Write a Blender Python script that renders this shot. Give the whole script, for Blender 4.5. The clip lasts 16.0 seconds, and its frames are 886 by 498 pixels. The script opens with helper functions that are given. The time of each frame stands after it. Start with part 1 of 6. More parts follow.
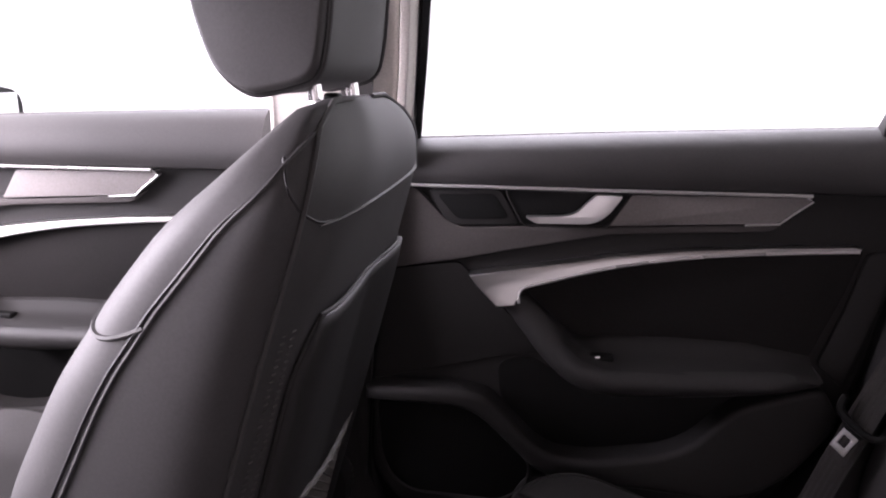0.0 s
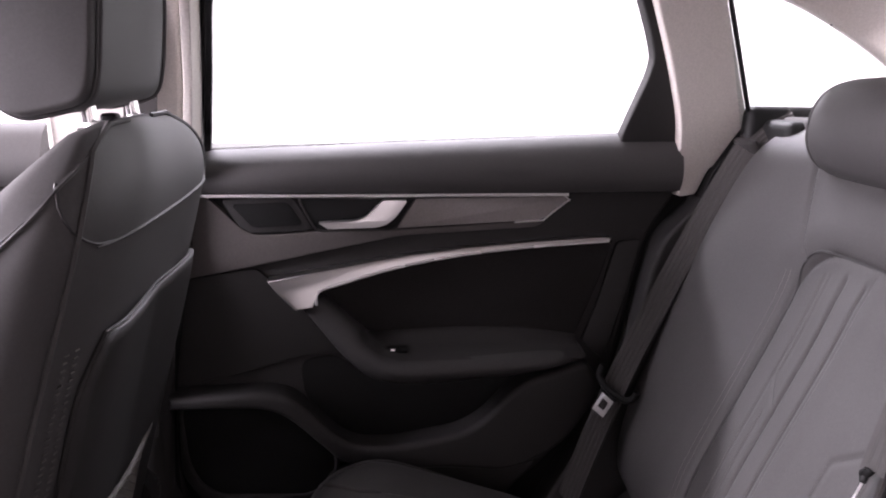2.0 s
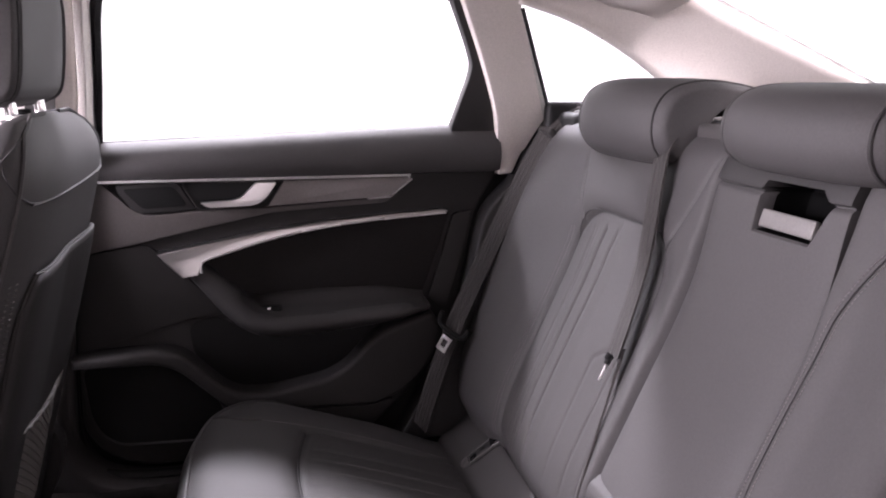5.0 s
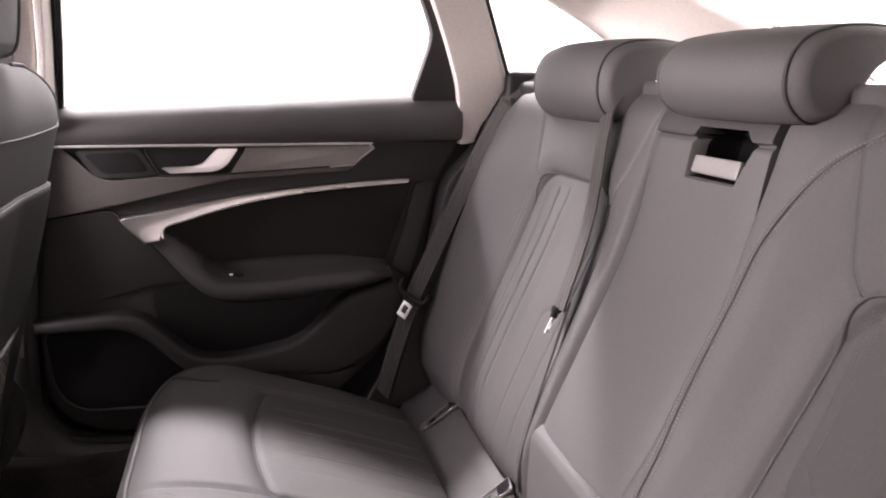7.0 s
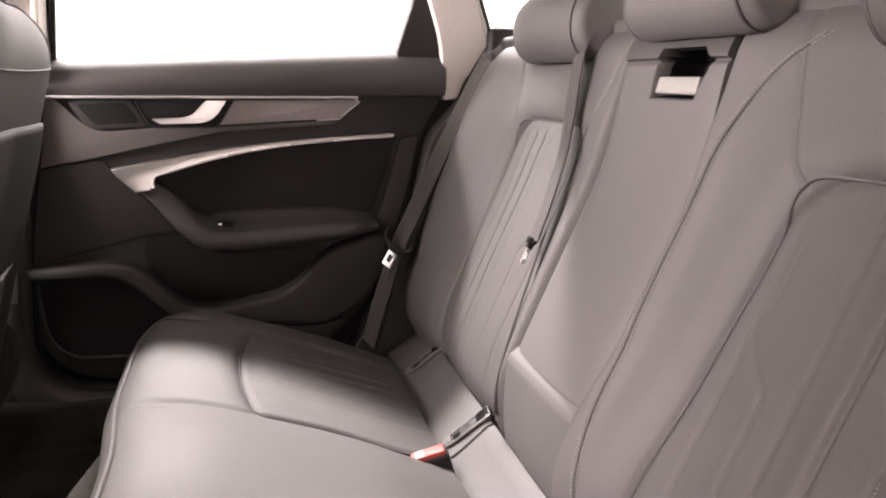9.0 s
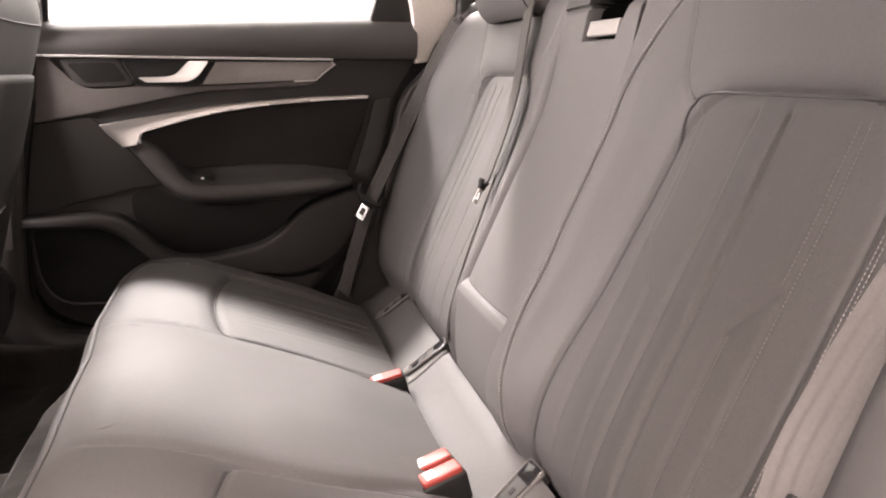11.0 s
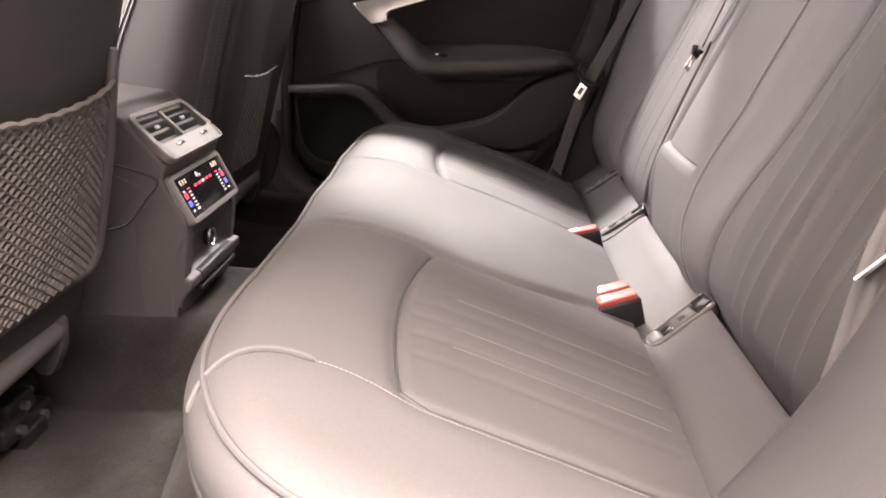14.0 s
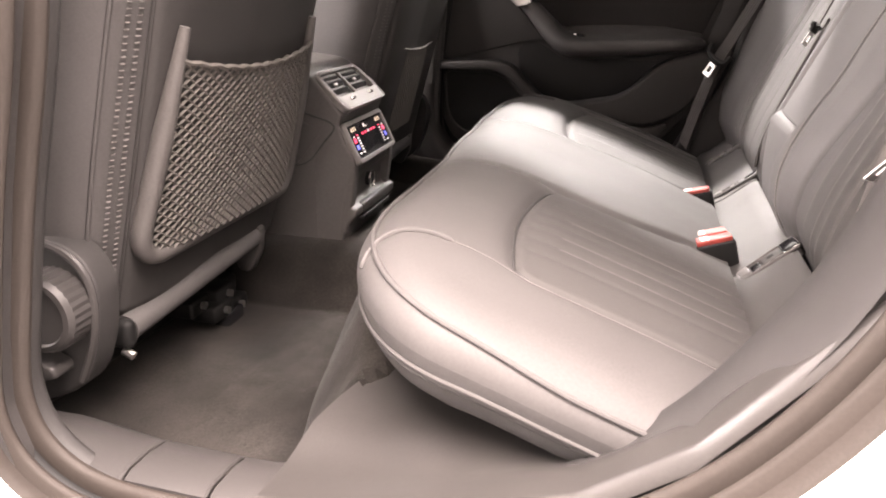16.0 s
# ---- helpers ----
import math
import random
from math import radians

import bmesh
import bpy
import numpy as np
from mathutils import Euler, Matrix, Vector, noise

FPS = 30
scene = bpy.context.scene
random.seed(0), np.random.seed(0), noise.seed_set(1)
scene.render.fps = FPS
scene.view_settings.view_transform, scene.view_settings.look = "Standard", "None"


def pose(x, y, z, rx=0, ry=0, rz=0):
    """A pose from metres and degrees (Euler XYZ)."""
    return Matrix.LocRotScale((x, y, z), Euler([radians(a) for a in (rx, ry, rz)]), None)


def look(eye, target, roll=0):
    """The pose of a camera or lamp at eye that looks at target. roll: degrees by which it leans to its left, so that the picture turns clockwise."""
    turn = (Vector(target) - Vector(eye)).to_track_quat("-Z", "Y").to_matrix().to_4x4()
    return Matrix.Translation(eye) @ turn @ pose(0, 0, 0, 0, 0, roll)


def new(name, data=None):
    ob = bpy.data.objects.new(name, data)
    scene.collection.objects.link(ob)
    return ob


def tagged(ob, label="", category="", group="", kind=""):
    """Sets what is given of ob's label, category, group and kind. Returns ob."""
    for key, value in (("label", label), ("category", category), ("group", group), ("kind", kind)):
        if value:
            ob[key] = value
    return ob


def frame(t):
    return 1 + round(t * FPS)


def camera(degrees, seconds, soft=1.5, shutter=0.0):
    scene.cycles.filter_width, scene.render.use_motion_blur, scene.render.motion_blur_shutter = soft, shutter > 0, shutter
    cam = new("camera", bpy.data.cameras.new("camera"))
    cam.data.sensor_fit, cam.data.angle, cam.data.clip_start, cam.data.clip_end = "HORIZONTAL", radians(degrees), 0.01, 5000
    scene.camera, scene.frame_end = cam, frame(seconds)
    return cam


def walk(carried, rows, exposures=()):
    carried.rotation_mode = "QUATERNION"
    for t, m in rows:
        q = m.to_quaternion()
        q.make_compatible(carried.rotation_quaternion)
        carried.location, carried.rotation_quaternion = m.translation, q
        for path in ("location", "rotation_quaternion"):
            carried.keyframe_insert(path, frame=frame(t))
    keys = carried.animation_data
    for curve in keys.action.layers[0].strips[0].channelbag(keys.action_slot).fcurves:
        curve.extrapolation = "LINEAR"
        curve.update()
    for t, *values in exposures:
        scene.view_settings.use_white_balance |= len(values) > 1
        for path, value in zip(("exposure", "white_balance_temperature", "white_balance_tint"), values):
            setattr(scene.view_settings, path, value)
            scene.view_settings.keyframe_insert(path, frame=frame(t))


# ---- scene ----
cam = camera(61.2, 16.0, 2.0)
PATH = [
    (0, (0.019, -0.35, 1.159), (-0.26, 1.575, 0.695), 1.1),
    (0.5, (0.034, -0.348, 1.165), (-0.149, 1.589, 0.7), 1.1),
    (1, (0.058, -0.357, 1.172), (-0.014, 1.586, 0.707), 1.2),
    (1.5, (0.061, -0.376, 1.178), (0.131, 1.568, 0.714), 1.2),
    (2, (0.061, -0.415, 1.184), (0.259, 1.521, 0.725), 1.3),
    (2.5, (0.056, -0.464, 1.191), (0.351, 1.461, 0.734), 1.2),
    (3, (0.059, -0.509, 1.189), (0.42, 1.405, 0.735), 1.2),
    (3.5, (0.046, -0.554, 1.187), (0.457, 1.351, 0.738), 1.2),
    (4, (0.05, -0.605, 1.194), (0.499, 1.291, 0.746), 1.2),
    (4.5, (0.049, -0.658, 1.202), (0.528, 1.231, 0.756), 1.2),
    (4.7, (0.058, -0.675, 1.196), (0.544, 1.213, 0.751), 1.1),
    (6.8, (0.125, -0.739, 1.128), (0.634, 1.146, 0.693), 1.3),
    (7, (0.13, -0.742, 1.123), (0.639, 1.141, 0.683), 1.3),
    (7.5, (0.131, -0.757, 1.094), (0.647, 1.125, 0.658), 1.3),
    (8, (0.136, -0.772, 1.073), (0.654, 1.109, 0.635), 1.3),
    (8.5, (0.139, -0.791, 1.053), (0.658, 1.091, 0.615), 1.2),
    (10.8, (0.176, -0.916, 0.972), (0.691, 0.964, 0.528), 1.4),
    (11, (0.189, -0.935, 0.967), (0.692, 0.947, 0.516), 1.3),
    (11.5, (0.202, -0.953, 0.946), (0.655, 0.932, 0.454), 1.3),
    (12, (0.19, -0.971, 0.918), (0.517, 0.924, 0.369), 1.6),
    (12.5, (0.205, -0.981, 0.905), (0.33, 0.927, 0.319), 1.5),
    (13, (0.22, -1.011, 0.886), (0.239, 0.894, 0.279), 1.4),
    (13.5, (0.228, -1.034, 0.88), (0.186, 0.864, 0.252), 1.3),
    (14, (0.221, -1.075, 0.875), (0.121, 0.816, 0.232), 1.3),
    (14.5, (0.217, -1.131, 0.853), (0.05, 0.753, 0.204), 1.2),
    (15, (0.214, -1.178, 0.83), (-0.032, 0.696, 0.177), 1.1),
    (15.5, (0.231, -1.232, 0.841), (-0.116, 0.625, 0.184), 1.0),
    (16, (0.268, -1.285, 0.856), (-0.191, 0.544, 0.191), 1.0),
]
# the film camera opens up and turns warmer on the way
EXPOSURES = [(0, 0.80, 6400, 31), (1.5, 1.04, 6450, 31), (4.5, 1.12, 6450, 31), (7, 1.60, 6950, 29), (11, 2.13, 7500, 24), (16, 2.15, 7450, 23)]
walk(cam, [(t, look(eye, target, roll)) for t, eye, target, roll in PATH], EXPOSURES)

# ---- light ----
world = bpy.data.worlds.new("studio")
scene.world = world
world.use_nodes = True
world.node_tree.nodes["Background"].inputs[0].default_value = (1.0, 0.99, 0.98, 1)
world.node_tree.nodes["Background"].inputs[1].default_value = 1.3


def strip_light(name, eye, target, sx, sy, watts, colour):
    data = bpy.data.lights.new(name, "AREA")
    data.shape, data.size, data.size_y, data.energy, data.color = "RECTANGLE", sx, sy, watts, colour
    ob = new(name, data)
    ob.matrix_world = look(eye, target)
    return ob


# ceiling strips of the hall, one on each side of the car
strip_light("ceiling_strip_right", (-0.35, 2.75, 3.45), (0.05, 0.2, 0.6), 3.0, 0.15, 270, (0.93, 0.985, 1.0))
strip_light("ceiling_strip_left", (0.7, -1.85, 4.1), (0.3, -0.4, 0.65), 3.8, 2.2, 500, (1.0, 0.95, 0.93))
# unseen fill lamp ahead of the car, added to brighten the backrests
strip_light("fill_lamp_front", (-5.2, -0.6, 2.1), (0.4, 0.0, 0.9), 5.0, 2.6, 1150, (0.98, 0.985, 1.0))


# ---- materials ----
def material(name, colour, rough=0.5, metal=0.0, grain=0.0, grain_scale=400.0, vary=0.12, vary_scale=6.0, kind="noise", spec=0.5, rough_vary=0.08, sheen=0.0, fine=0.10, fine_scale=350.0, patch=0.0):
    m = bpy.data.materials.new(name)
    m.use_nodes = True
    nt = m.node_tree
    b = nt.nodes["Principled BSDF"]
    coord = nt.nodes.new("ShaderNodeTexCoord")
    big = nt.nodes.new("ShaderNodeTexNoise")
    big.inputs["Scale"].default_value, big.inputs["Detail"].default_value = vary_scale, 5.0
    nt.links.new(coord.outputs["Object"], big.inputs["Vector"])
    ramp = nt.nodes.new("ShaderNodeMix")
    ramp.data_type = "RGBA"
    ramp.inputs[6].default_value = (*[c * (1 - vary) for c in colour], 1)
    ramp.inputs[7].default_value = (*[min(1, c * (1 + vary)) for c in colour], 1)
    if patch:
        cut = nt.nodes.new("ShaderNodeMapRange")
        cut.inputs["From Min"].default_value, cut.inputs["From Max"].default_value = 0.5 - patch, 0.5 + patch
        nt.links.new(big.outputs["Fac"], cut.inputs["Value"])
        nt.links.new(cut.outputs["Result"], ramp.inputs[0])
    else:
        nt.links.new(big.outputs["Fac"], ramp.inputs[0])
    speck = nt.nodes.new("ShaderNodeTexNoise")
    speck.inputs["Scale"].default_value, speck.inputs["Detail"].default_value = fine_scale, 2.0
    nt.links.new(coord.outputs["Object"], speck.inputs["Vector"])
    span_node = nt.nodes.new("ShaderNodeMapRange")
    span_node.inputs["From Min"].default_value, span_node.inputs["From Max"].default_value = 0.25, 0.75
    span_node.inputs["To Min"].default_value, span_node.inputs["To Max"].default_value = 1 - fine, 1 + fine
    nt.links.new(speck.outputs["Fac"], span_node.inputs["Value"])
    times = nt.nodes.new("ShaderNodeVectorMath")
    times.operation = "SCALE"
    nt.links.new(ramp.outputs[2], times.inputs[0])
    nt.links.new(span_node.outputs["Result"], times.inputs["Scale"])
    nt.links.new(times.outputs["Vector"], b.inputs["Base Color"])
    rr = nt.nodes.new("ShaderNodeMapRange")
    rr.inputs["To Min"].default_value, rr.inputs["To Max"].default_value = max(0.02, rough - rough_vary), min(1, rough + rough_vary)
    nt.links.new(big.outputs["Fac"], rr.inputs["Value"])
    nt.links.new(rr.outputs["Result"], b.inputs["Roughness"])
    b.inputs["Metallic"].default_value = metal
    b.inputs["Specular IOR Level"].default_value = spec
    if sheen:
        b.inputs["Sheen Weight"].default_value = sheen
    if grain:
        if kind == "voronoi":
            tex = nt.nodes.new("ShaderNodeTexVoronoi")
            tex.feature = "DISTANCE_TO_EDGE"
            out = tex.outputs["Distance"]
        elif kind == "wave":
            tex = nt.nodes.new("ShaderNodeTexWave")
            tex.bands_direction = "DIAGONAL"
            out = tex.outputs["Fac"]
        else:
            tex = nt.nodes.new("ShaderNodeTexNoise")
            tex.inputs["Detail"].default_value = 3.0
            out = tex.outputs["Fac"]
        tex.inputs["Scale"].default_value = grain_scale
        nt.links.new(coord.outputs["Object"], tex.inputs["Vector"])
        bump = nt.nodes.new("ShaderNodeBump")
        bump.inputs["Strength"].default_value, bump.inputs["Distance"].default_value = grain, 0.0006
        nt.links.new(out, bump.inputs["Height"])
        soft = nt.nodes.new("ShaderNodeBump")
        soft.inputs["Strength"].default_value, soft.inputs["Distance"].default_value = 0.25, 0.004
        nt.links.new(big.outputs["Fac"], soft.inputs["Height"])
        nt.links.new(soft.outputs["Normal"], bump.inputs["Normal"])
        nt.links.new(bump.outputs["Normal"], b.inputs["Normal"])
    return m


LEATHER = material("leather_black", (0.050, 0.0475, 0.047), 0.66, spec=0.40, grain=0.28, grain_scale=900, kind="voronoi", vary=0.10, vary_scale=9)
LEATHER_QUILT = material("leather_quilted", (0.046, 0.0437, 0.0428), 0.68, spec=0.38, grain=0.35, grain_scale=1100, kind="voronoi", vary=0.14, vary_scale=14)
THREAD = material("thread", (0.145, 0.135, 0.128), 0.75)
THREAD_DIM = material("dull_thread", (0.092, 0.086, 0.082), 0.8)
SOFT = material("soft_plastic", (0.027, 0.0257, 0.0254), 0.58, spec=0.30, grain=0.3, grain_scale=1400, kind="voronoi", vary=0.08)
HARD = material("hard_plastic", (0.032, 0.030, 0.0295), 0.45, spec=0.35, grain=0.25, grain_scale=1600, vary=0.08)
# near-black colour that stands in for the shade inside recesses
CAVITY = material("recess_shade_black", (0.004, 0.004, 0.004), 0.95, spec=0.02)
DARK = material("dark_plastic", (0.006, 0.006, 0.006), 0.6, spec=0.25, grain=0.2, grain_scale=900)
GRILLE = material("speaker_mesh", (0.006, 0.006, 0.006), 0.75, spec=0.2, grain=0.8, grain_scale=1200, kind="voronoi")
ARM = material("armrest_vinyl", (0.034, 0.0325, 0.032), 0.5, spec=0.42, grain=0.3, grain_scale=1400, kind="voronoi", vary=0.08)
INSERT = material("door_insert", (0.021, 0.0195, 0.0192), 0.85, spec=0.2, grain=0.5, grain_scale=1500, vary=0.15)
WING = material("door_wing", (0.088, 0.078, 0.0755), 0.6, grain=0.2, grain_scale=1500, vary=0.08)
TRIM = material("bright_trim", (0.78, 0.76, 0.75), 0.28, metal=0.55, vary=0.02, fine=0.02)
DECOR = material("grey_decor", (0.25, 0.228, 0.222), 0.5, metal=0.15, grain=0.15, grain_scale=700)
CHROME = material("satin_aluminium", (0.84, 0.83, 0.82), 0.36, metal=1.0, vary=0.03, fine=0.02, rough_vary=0.04)
BADGE = material("pale_print", (0.55, 0.42, 0.40), 0.6)
RELEASE = material("satin_grey_release", (0.16, 0.152, 0.145), 0.5, metal=0.2, grain=0.1, grain_scale=900)
SATIN = material("brushed_pull_trim", (0.56, 0.55, 0.54), 0.30, metal=1.0, vary=0.03, fine=0.02)
BRIGHT = material("polished_chrome", (0.88, 0.87, 0.86), 0.10, metal=1.0, vary=0.02, rough_vary=0.03)
HEADLINER = material("headliner_fabric", (0.62, 0.58, 0.54), 0.9, grain=0.5, grain_scale=900, vary=0.05, sheen=0.2)
PILLAR = material("pillar_fabric", (0.60, 0.56, 0.52), 0.8, grain=0.4, grain_scale=900, vary=0.05)
CARPET = material("carpet_pile", (0.0165, 0.0148, 0.0135), 0.95, grain=1.0, grain_scale=500, vary=0.45, vary_scale=8, sheen=0.05, fine=0.36, fine_scale=330, patch=0.14, spec=0.1)
FELT = material("grey_felt", (0.060, 0.057, 0.050), 0.95, grain=1.0, grain_scale=420, vary=0.25, vary_scale=30, fine=0.4, fine_scale=260, spec=0.1)
WEB = material("belt_webbing", (0.034, 0.031, 0.0295), 0.6, spec=0.3, grain=0.7, grain_scale=1300, vary=0.2, vary_scale=30)
RED = material("buckle_red", (0.24, 0.034, 0.027), 0.48, spec=0.3, vary=0.06)
STEEL = material("tongue_steel", (0.50, 0.49, 0.48), 0.34, metal=1.0, vary=0.04)
RUBBER = material("door_seal_rubber", (0.028, 0.023, 0.020), 0.6, spec=0.25, grain=0.3, grain_scale=1200, vary=0.12)
PAINT = material("body_paint", (0.84, 0.83, 0.82), 0.22, metal=0.0, vary=0.02)
BLACKGLOSS = material("gloss_black", (0.010, 0.010, 0.011), 0.12, vary=0.05, rough_vary=0.03)
CORD = material("net_cord", (0.072, 0.066, 0.060), 0.8, grain=0.6, grain_scale=1500, vary=0.2, vary_scale=60)
SHELL = material("seat_back_panel", (0.024, 0.0225, 0.022), 0.6, spec=0.35, grain=0.3, grain_scale=1300)
POCKET = material("pocket_lining", (0.042, 0.039, 0.038), 0.85, grain=0.6, grain_scale=1300)
CONSOLE = material("console_plastic", (0.066, 0.062, 0.060), 0.45, spec=0.4, grain=0.25, grain_scale=1600, vary=0.08)
COVER = material("smooth_cover_plastic", (0.030, 0.028, 0.027), 0.32, spec=0.5, grain=0.1, grain_scale=1600, vary=0.08)
SILVER = material("satin_silver_paint", (0.155, 0.147, 0.142), 0.48, metal=0.2, grain=0.1, grain_scale=1200, vary=0.05)
CRUMB = material("pale_crumbs", (0.34, 0.32, 0.27), 0.9)
HALL = material("hall_floor", (0.16, 0.15, 0.145), 0.35, vary=0.1, vary_scale=1.5)
LIGHT_BLOCK = material("light_block_grey", (0.14, 0.134, 0.13), 0.8, vary=0.06, vary_scale=2)


def glow(name, colour, strength):
    m = bpy.data.materials.new(name)
    m.use_nodes = True
    b = m.node_tree.nodes["Principled BSDF"]
    b.inputs["Base Color"].default_value = (*colour, 1)
    b.inputs["Emission Color"].default_value = (*colour, 1)
    b.inputs["Emission Strength"].default_value = strength
    return m


# dark cord for joints; along leather seams it stands in for groove shade
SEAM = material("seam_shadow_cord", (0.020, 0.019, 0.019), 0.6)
LED_WHITE, LED_RED, LED_BLUE, LED_AMBER = glow("led_white", (0.8, 0.76, 0.75), 0.16), glow("led_red", (0.85, 0.05, 0.12), 0.36), glow("led_blue", (0.08, 0.10, 0.62), 0.36), glow("led_amber", (0.8, 0.66, 0.50), 0.2)

GLASS = bpy.data.materials.new("window_glass")
GLASS.use_nodes = True
_n = GLASS.node_tree
_n.nodes.remove(_n.nodes["Principled BSDF"])
_t, _g, _m, _f, _p = _n.nodes.new("ShaderNodeBsdfTransparent"), _n.nodes.new("ShaderNodeBsdfGlossy"), _n.nodes.new("ShaderNodeMixShader"), _n.nodes.new("ShaderNodeLayerWeight"), _n.nodes.new("ShaderNodeMath")
_t.inputs[0].default_value = (0.90, 0.93, 0.92, 1)
_g.inputs["Roughness"].default_value = 0.02
_p.operation, _p.inputs[1].default_value = "POWER", 5.0
_n.links.new(_f.outputs["Facing"], _p.inputs[0])
_n.links.new(_p.outputs[0], _m.inputs[0])
_n.links.new(_t.outputs[0], _m.inputs[1])
_n.links.new(_g.outputs[0], _m.inputs[2])
_n.links.new(_m.outputs[0], _n.nodes["Material Output"].inputs[0])


# ---- mesh helpers ----
def thing(name, label, category, group="", kind="", at=(0, 0, 0)):
    ob = new(name)
    ob.location = at
    ob.empty_display_size = 0.05
    return tagged(ob, label, category, group, kind)


def part(name, bm, mat, parent=None, label="", smooth=35, flip=False):
    me = bpy.data.meshes.new(name)
    bmesh.ops.recalc_face_normals(bm, faces=bm.faces) if not flip else None
    bm.to_mesh(me)
    bm.free()
    me.materials.append(mat)
    if smooth:
        me.shade_smooth()
        me.set_sharp_from_angle(angle=radians(smooth))
    ob = new(name, me)
    if parent is not None:
        ob.parent = parent
        ob.matrix_parent_inverse = Matrix.Translation(parent.location).inverted() if parent.type == "EMPTY" else Matrix()
    return tagged(ob, label)


def lerp(a, b, t):
    return a + (b - a) * t


def eased(rows, spread):
    """The same curve as table() gives, with its kinks rounded."""
    xs = np.linspace(rows[0][0], rows[-1][0], 600)
    half = max(1, int(spread / (xs[1] - xs[0])))
    kernel = np.hanning(2 * half + 3)
    cols = []
    for k in range(1, len(rows[0])):
        v = np.interp(xs, [r[0] for r in rows], [r[k] for r in rows])
        lo, hi = v[0] - (v[1] - v[0]) * np.arange(half + 1, 0, -1), v[-1] + (v[-1] - v[-2]) * np.arange(1, half + 2)
        cols.append(np.convolve(np.concatenate([lo, v, hi]), kernel / kernel.sum(), "valid"))
    return xs, cols


def smooth_table(curve, v):
    return [float(np.interp(v, curve[0], c)) for c in curve[1]]


def table(rows, v):
    xs = [r[0] for r in rows]
    return [float(np.interp(v, xs, [r[k] for r in rows])) for k in range(1, len(rows[0]))]


def sstep(a, b, x):
    t = min(1, max(0, (x - a) / (b - a)))
    return t * t * (3 - 2 * t)


def spline(pts, n=8, closed=False):
    """A smooth line through points."""
    pts = [Vector(p) for p in pts]
    out, m = [], len(pts)
    for i in range(m if closed else m - 1):
        p0, p1, p2, p3 = (pts[(i - 1) % m], pts[i], pts[(i + 1) % m], pts[(i + 2) % m]) if closed else (pts[max(i - 1, 0)], pts[i], pts[i + 1], pts[min(i + 2, m - 1)])
        for k in range(n):
            t = k / n
            out.append(0.5 * (2 * p1 + (p2 - p0) * t + (2 * p0 - 5 * p1 + 4 * p2 - p3) * t * t + (3 * p1 - p0 - 3 * p2 + p3) * t ** 3))
    if not closed:
        out.append(pts[-1])
    return out


def fillet(poly, r, n=5):
    """A polygon with rounded corners; r one radius or one per corner."""
    out, m = [], len(poly)
    for i, p in enumerate(poly):
        rad = r[i] if isinstance(r, (list, tuple)) else r
        p, a, b = Vector(p), Vector(poly[i - 1]), Vector(poly[(i + 1) % m])
        da, db = (a - p), (b - p)
        d = min(rad, da.length * 0.45, db.length * 0.45)
        if d < 1e-4:
            out.append(p)
            continue
        s, e = p + da.normalized() * d, p + db.normalized() * d
        for k in range(n + 1):
            t = k / n
            out.append((1 - t) ** 2 * s + 2 * t * (1 - t) * p + t * t * e)
    return out


def prism(poly, near, far, bevel=0.004, seg=3, axis="y", shear=0.0, z0=1.06):
    """A polygon drawn in two axes and drawn out along the third, with its near rim rounded. axis y: (x, z); axis x: (y, z); axis z: (x, y)."""
    bm = bmesh.new()

    def put(p, d):
        if axis == "y":
            dd = d - shear * max(0, p[1] - z0)
            return (p[0], dd, p[1])
        return (d, p[0], p[1]) if axis == "x" else (p[0], p[1], d)
    a = [bm.verts.new(put(p, near)) for p in poly]
    b = [bm.verts.new(put(p, far)) for p in poly]
    front = bm.faces.new(a)
    bm.faces.new(b[::-1])
    m = len(poly)
    for i in range(m):
        bm.faces.new((a[i], b[i], b[(i + 1) % m], a[(i + 1) % m]))
    bmesh.ops.recalc_face_normals(bm, faces=bm.faces)
    if bevel:
        bmesh.ops.bevel(bm, geom=list(front.edges), offset=bevel, segments=seg, affect="EDGES", profile=0.5, clamp_overlap=True)
    return bm


def rbox(x0, x1, y0, y1, z0, z1, bevel=0.004, seg=3):
    bm = bmesh.new()
    bmesh.ops.create_cube(bm, size=1, matrix=Matrix.Translation(((x0 + x1) / 2, (y0 + y1) / 2, (z0 + z1) / 2)) @ Matrix.Diagonal((x1 - x0, y1 - y0, z1 - z0, 1)))
    if bevel:
        bmesh.ops.bevel(bm, geom=list(bm.edges), offset=bevel, segments=seg, affect="EDGES", profile=0.5, clamp_overlap=True)
    return bm


def moved(bm, m):
    bmesh.ops.transform(bm, matrix=m, verts=bm.verts)
    return bm


def join(bms):
    out = bmesh.new()
    for b in bms:
        me = bpy.data.meshes.new("tmp")
        b.to_mesh(me)
        b.free()
        out.from_mesh(me)
        bpy.data.meshes.remove(me)
    return out


def sheet(rows, closed_u=False, closed_v=False, caps=False):
    """A skin over rows of points."""
    bm = bmesh.new()
    vs = [[bm.verts.new(p) for p in row] for row in rows]
    n, m = len(vs), len(vs[0])
    for i in range(n if closed_v else n - 1):
        for j in range(m if closed_u else m - 1):
            bm.faces.new((vs[i][j], vs[i][(j + 1) % m], vs[(i + 1) % n][(j + 1) % m], vs[(i + 1) % n][j]))
    if caps:
        bm.faces.new(vs[0][::-1])
        bm.faces.new(vs[-1])
    return bm


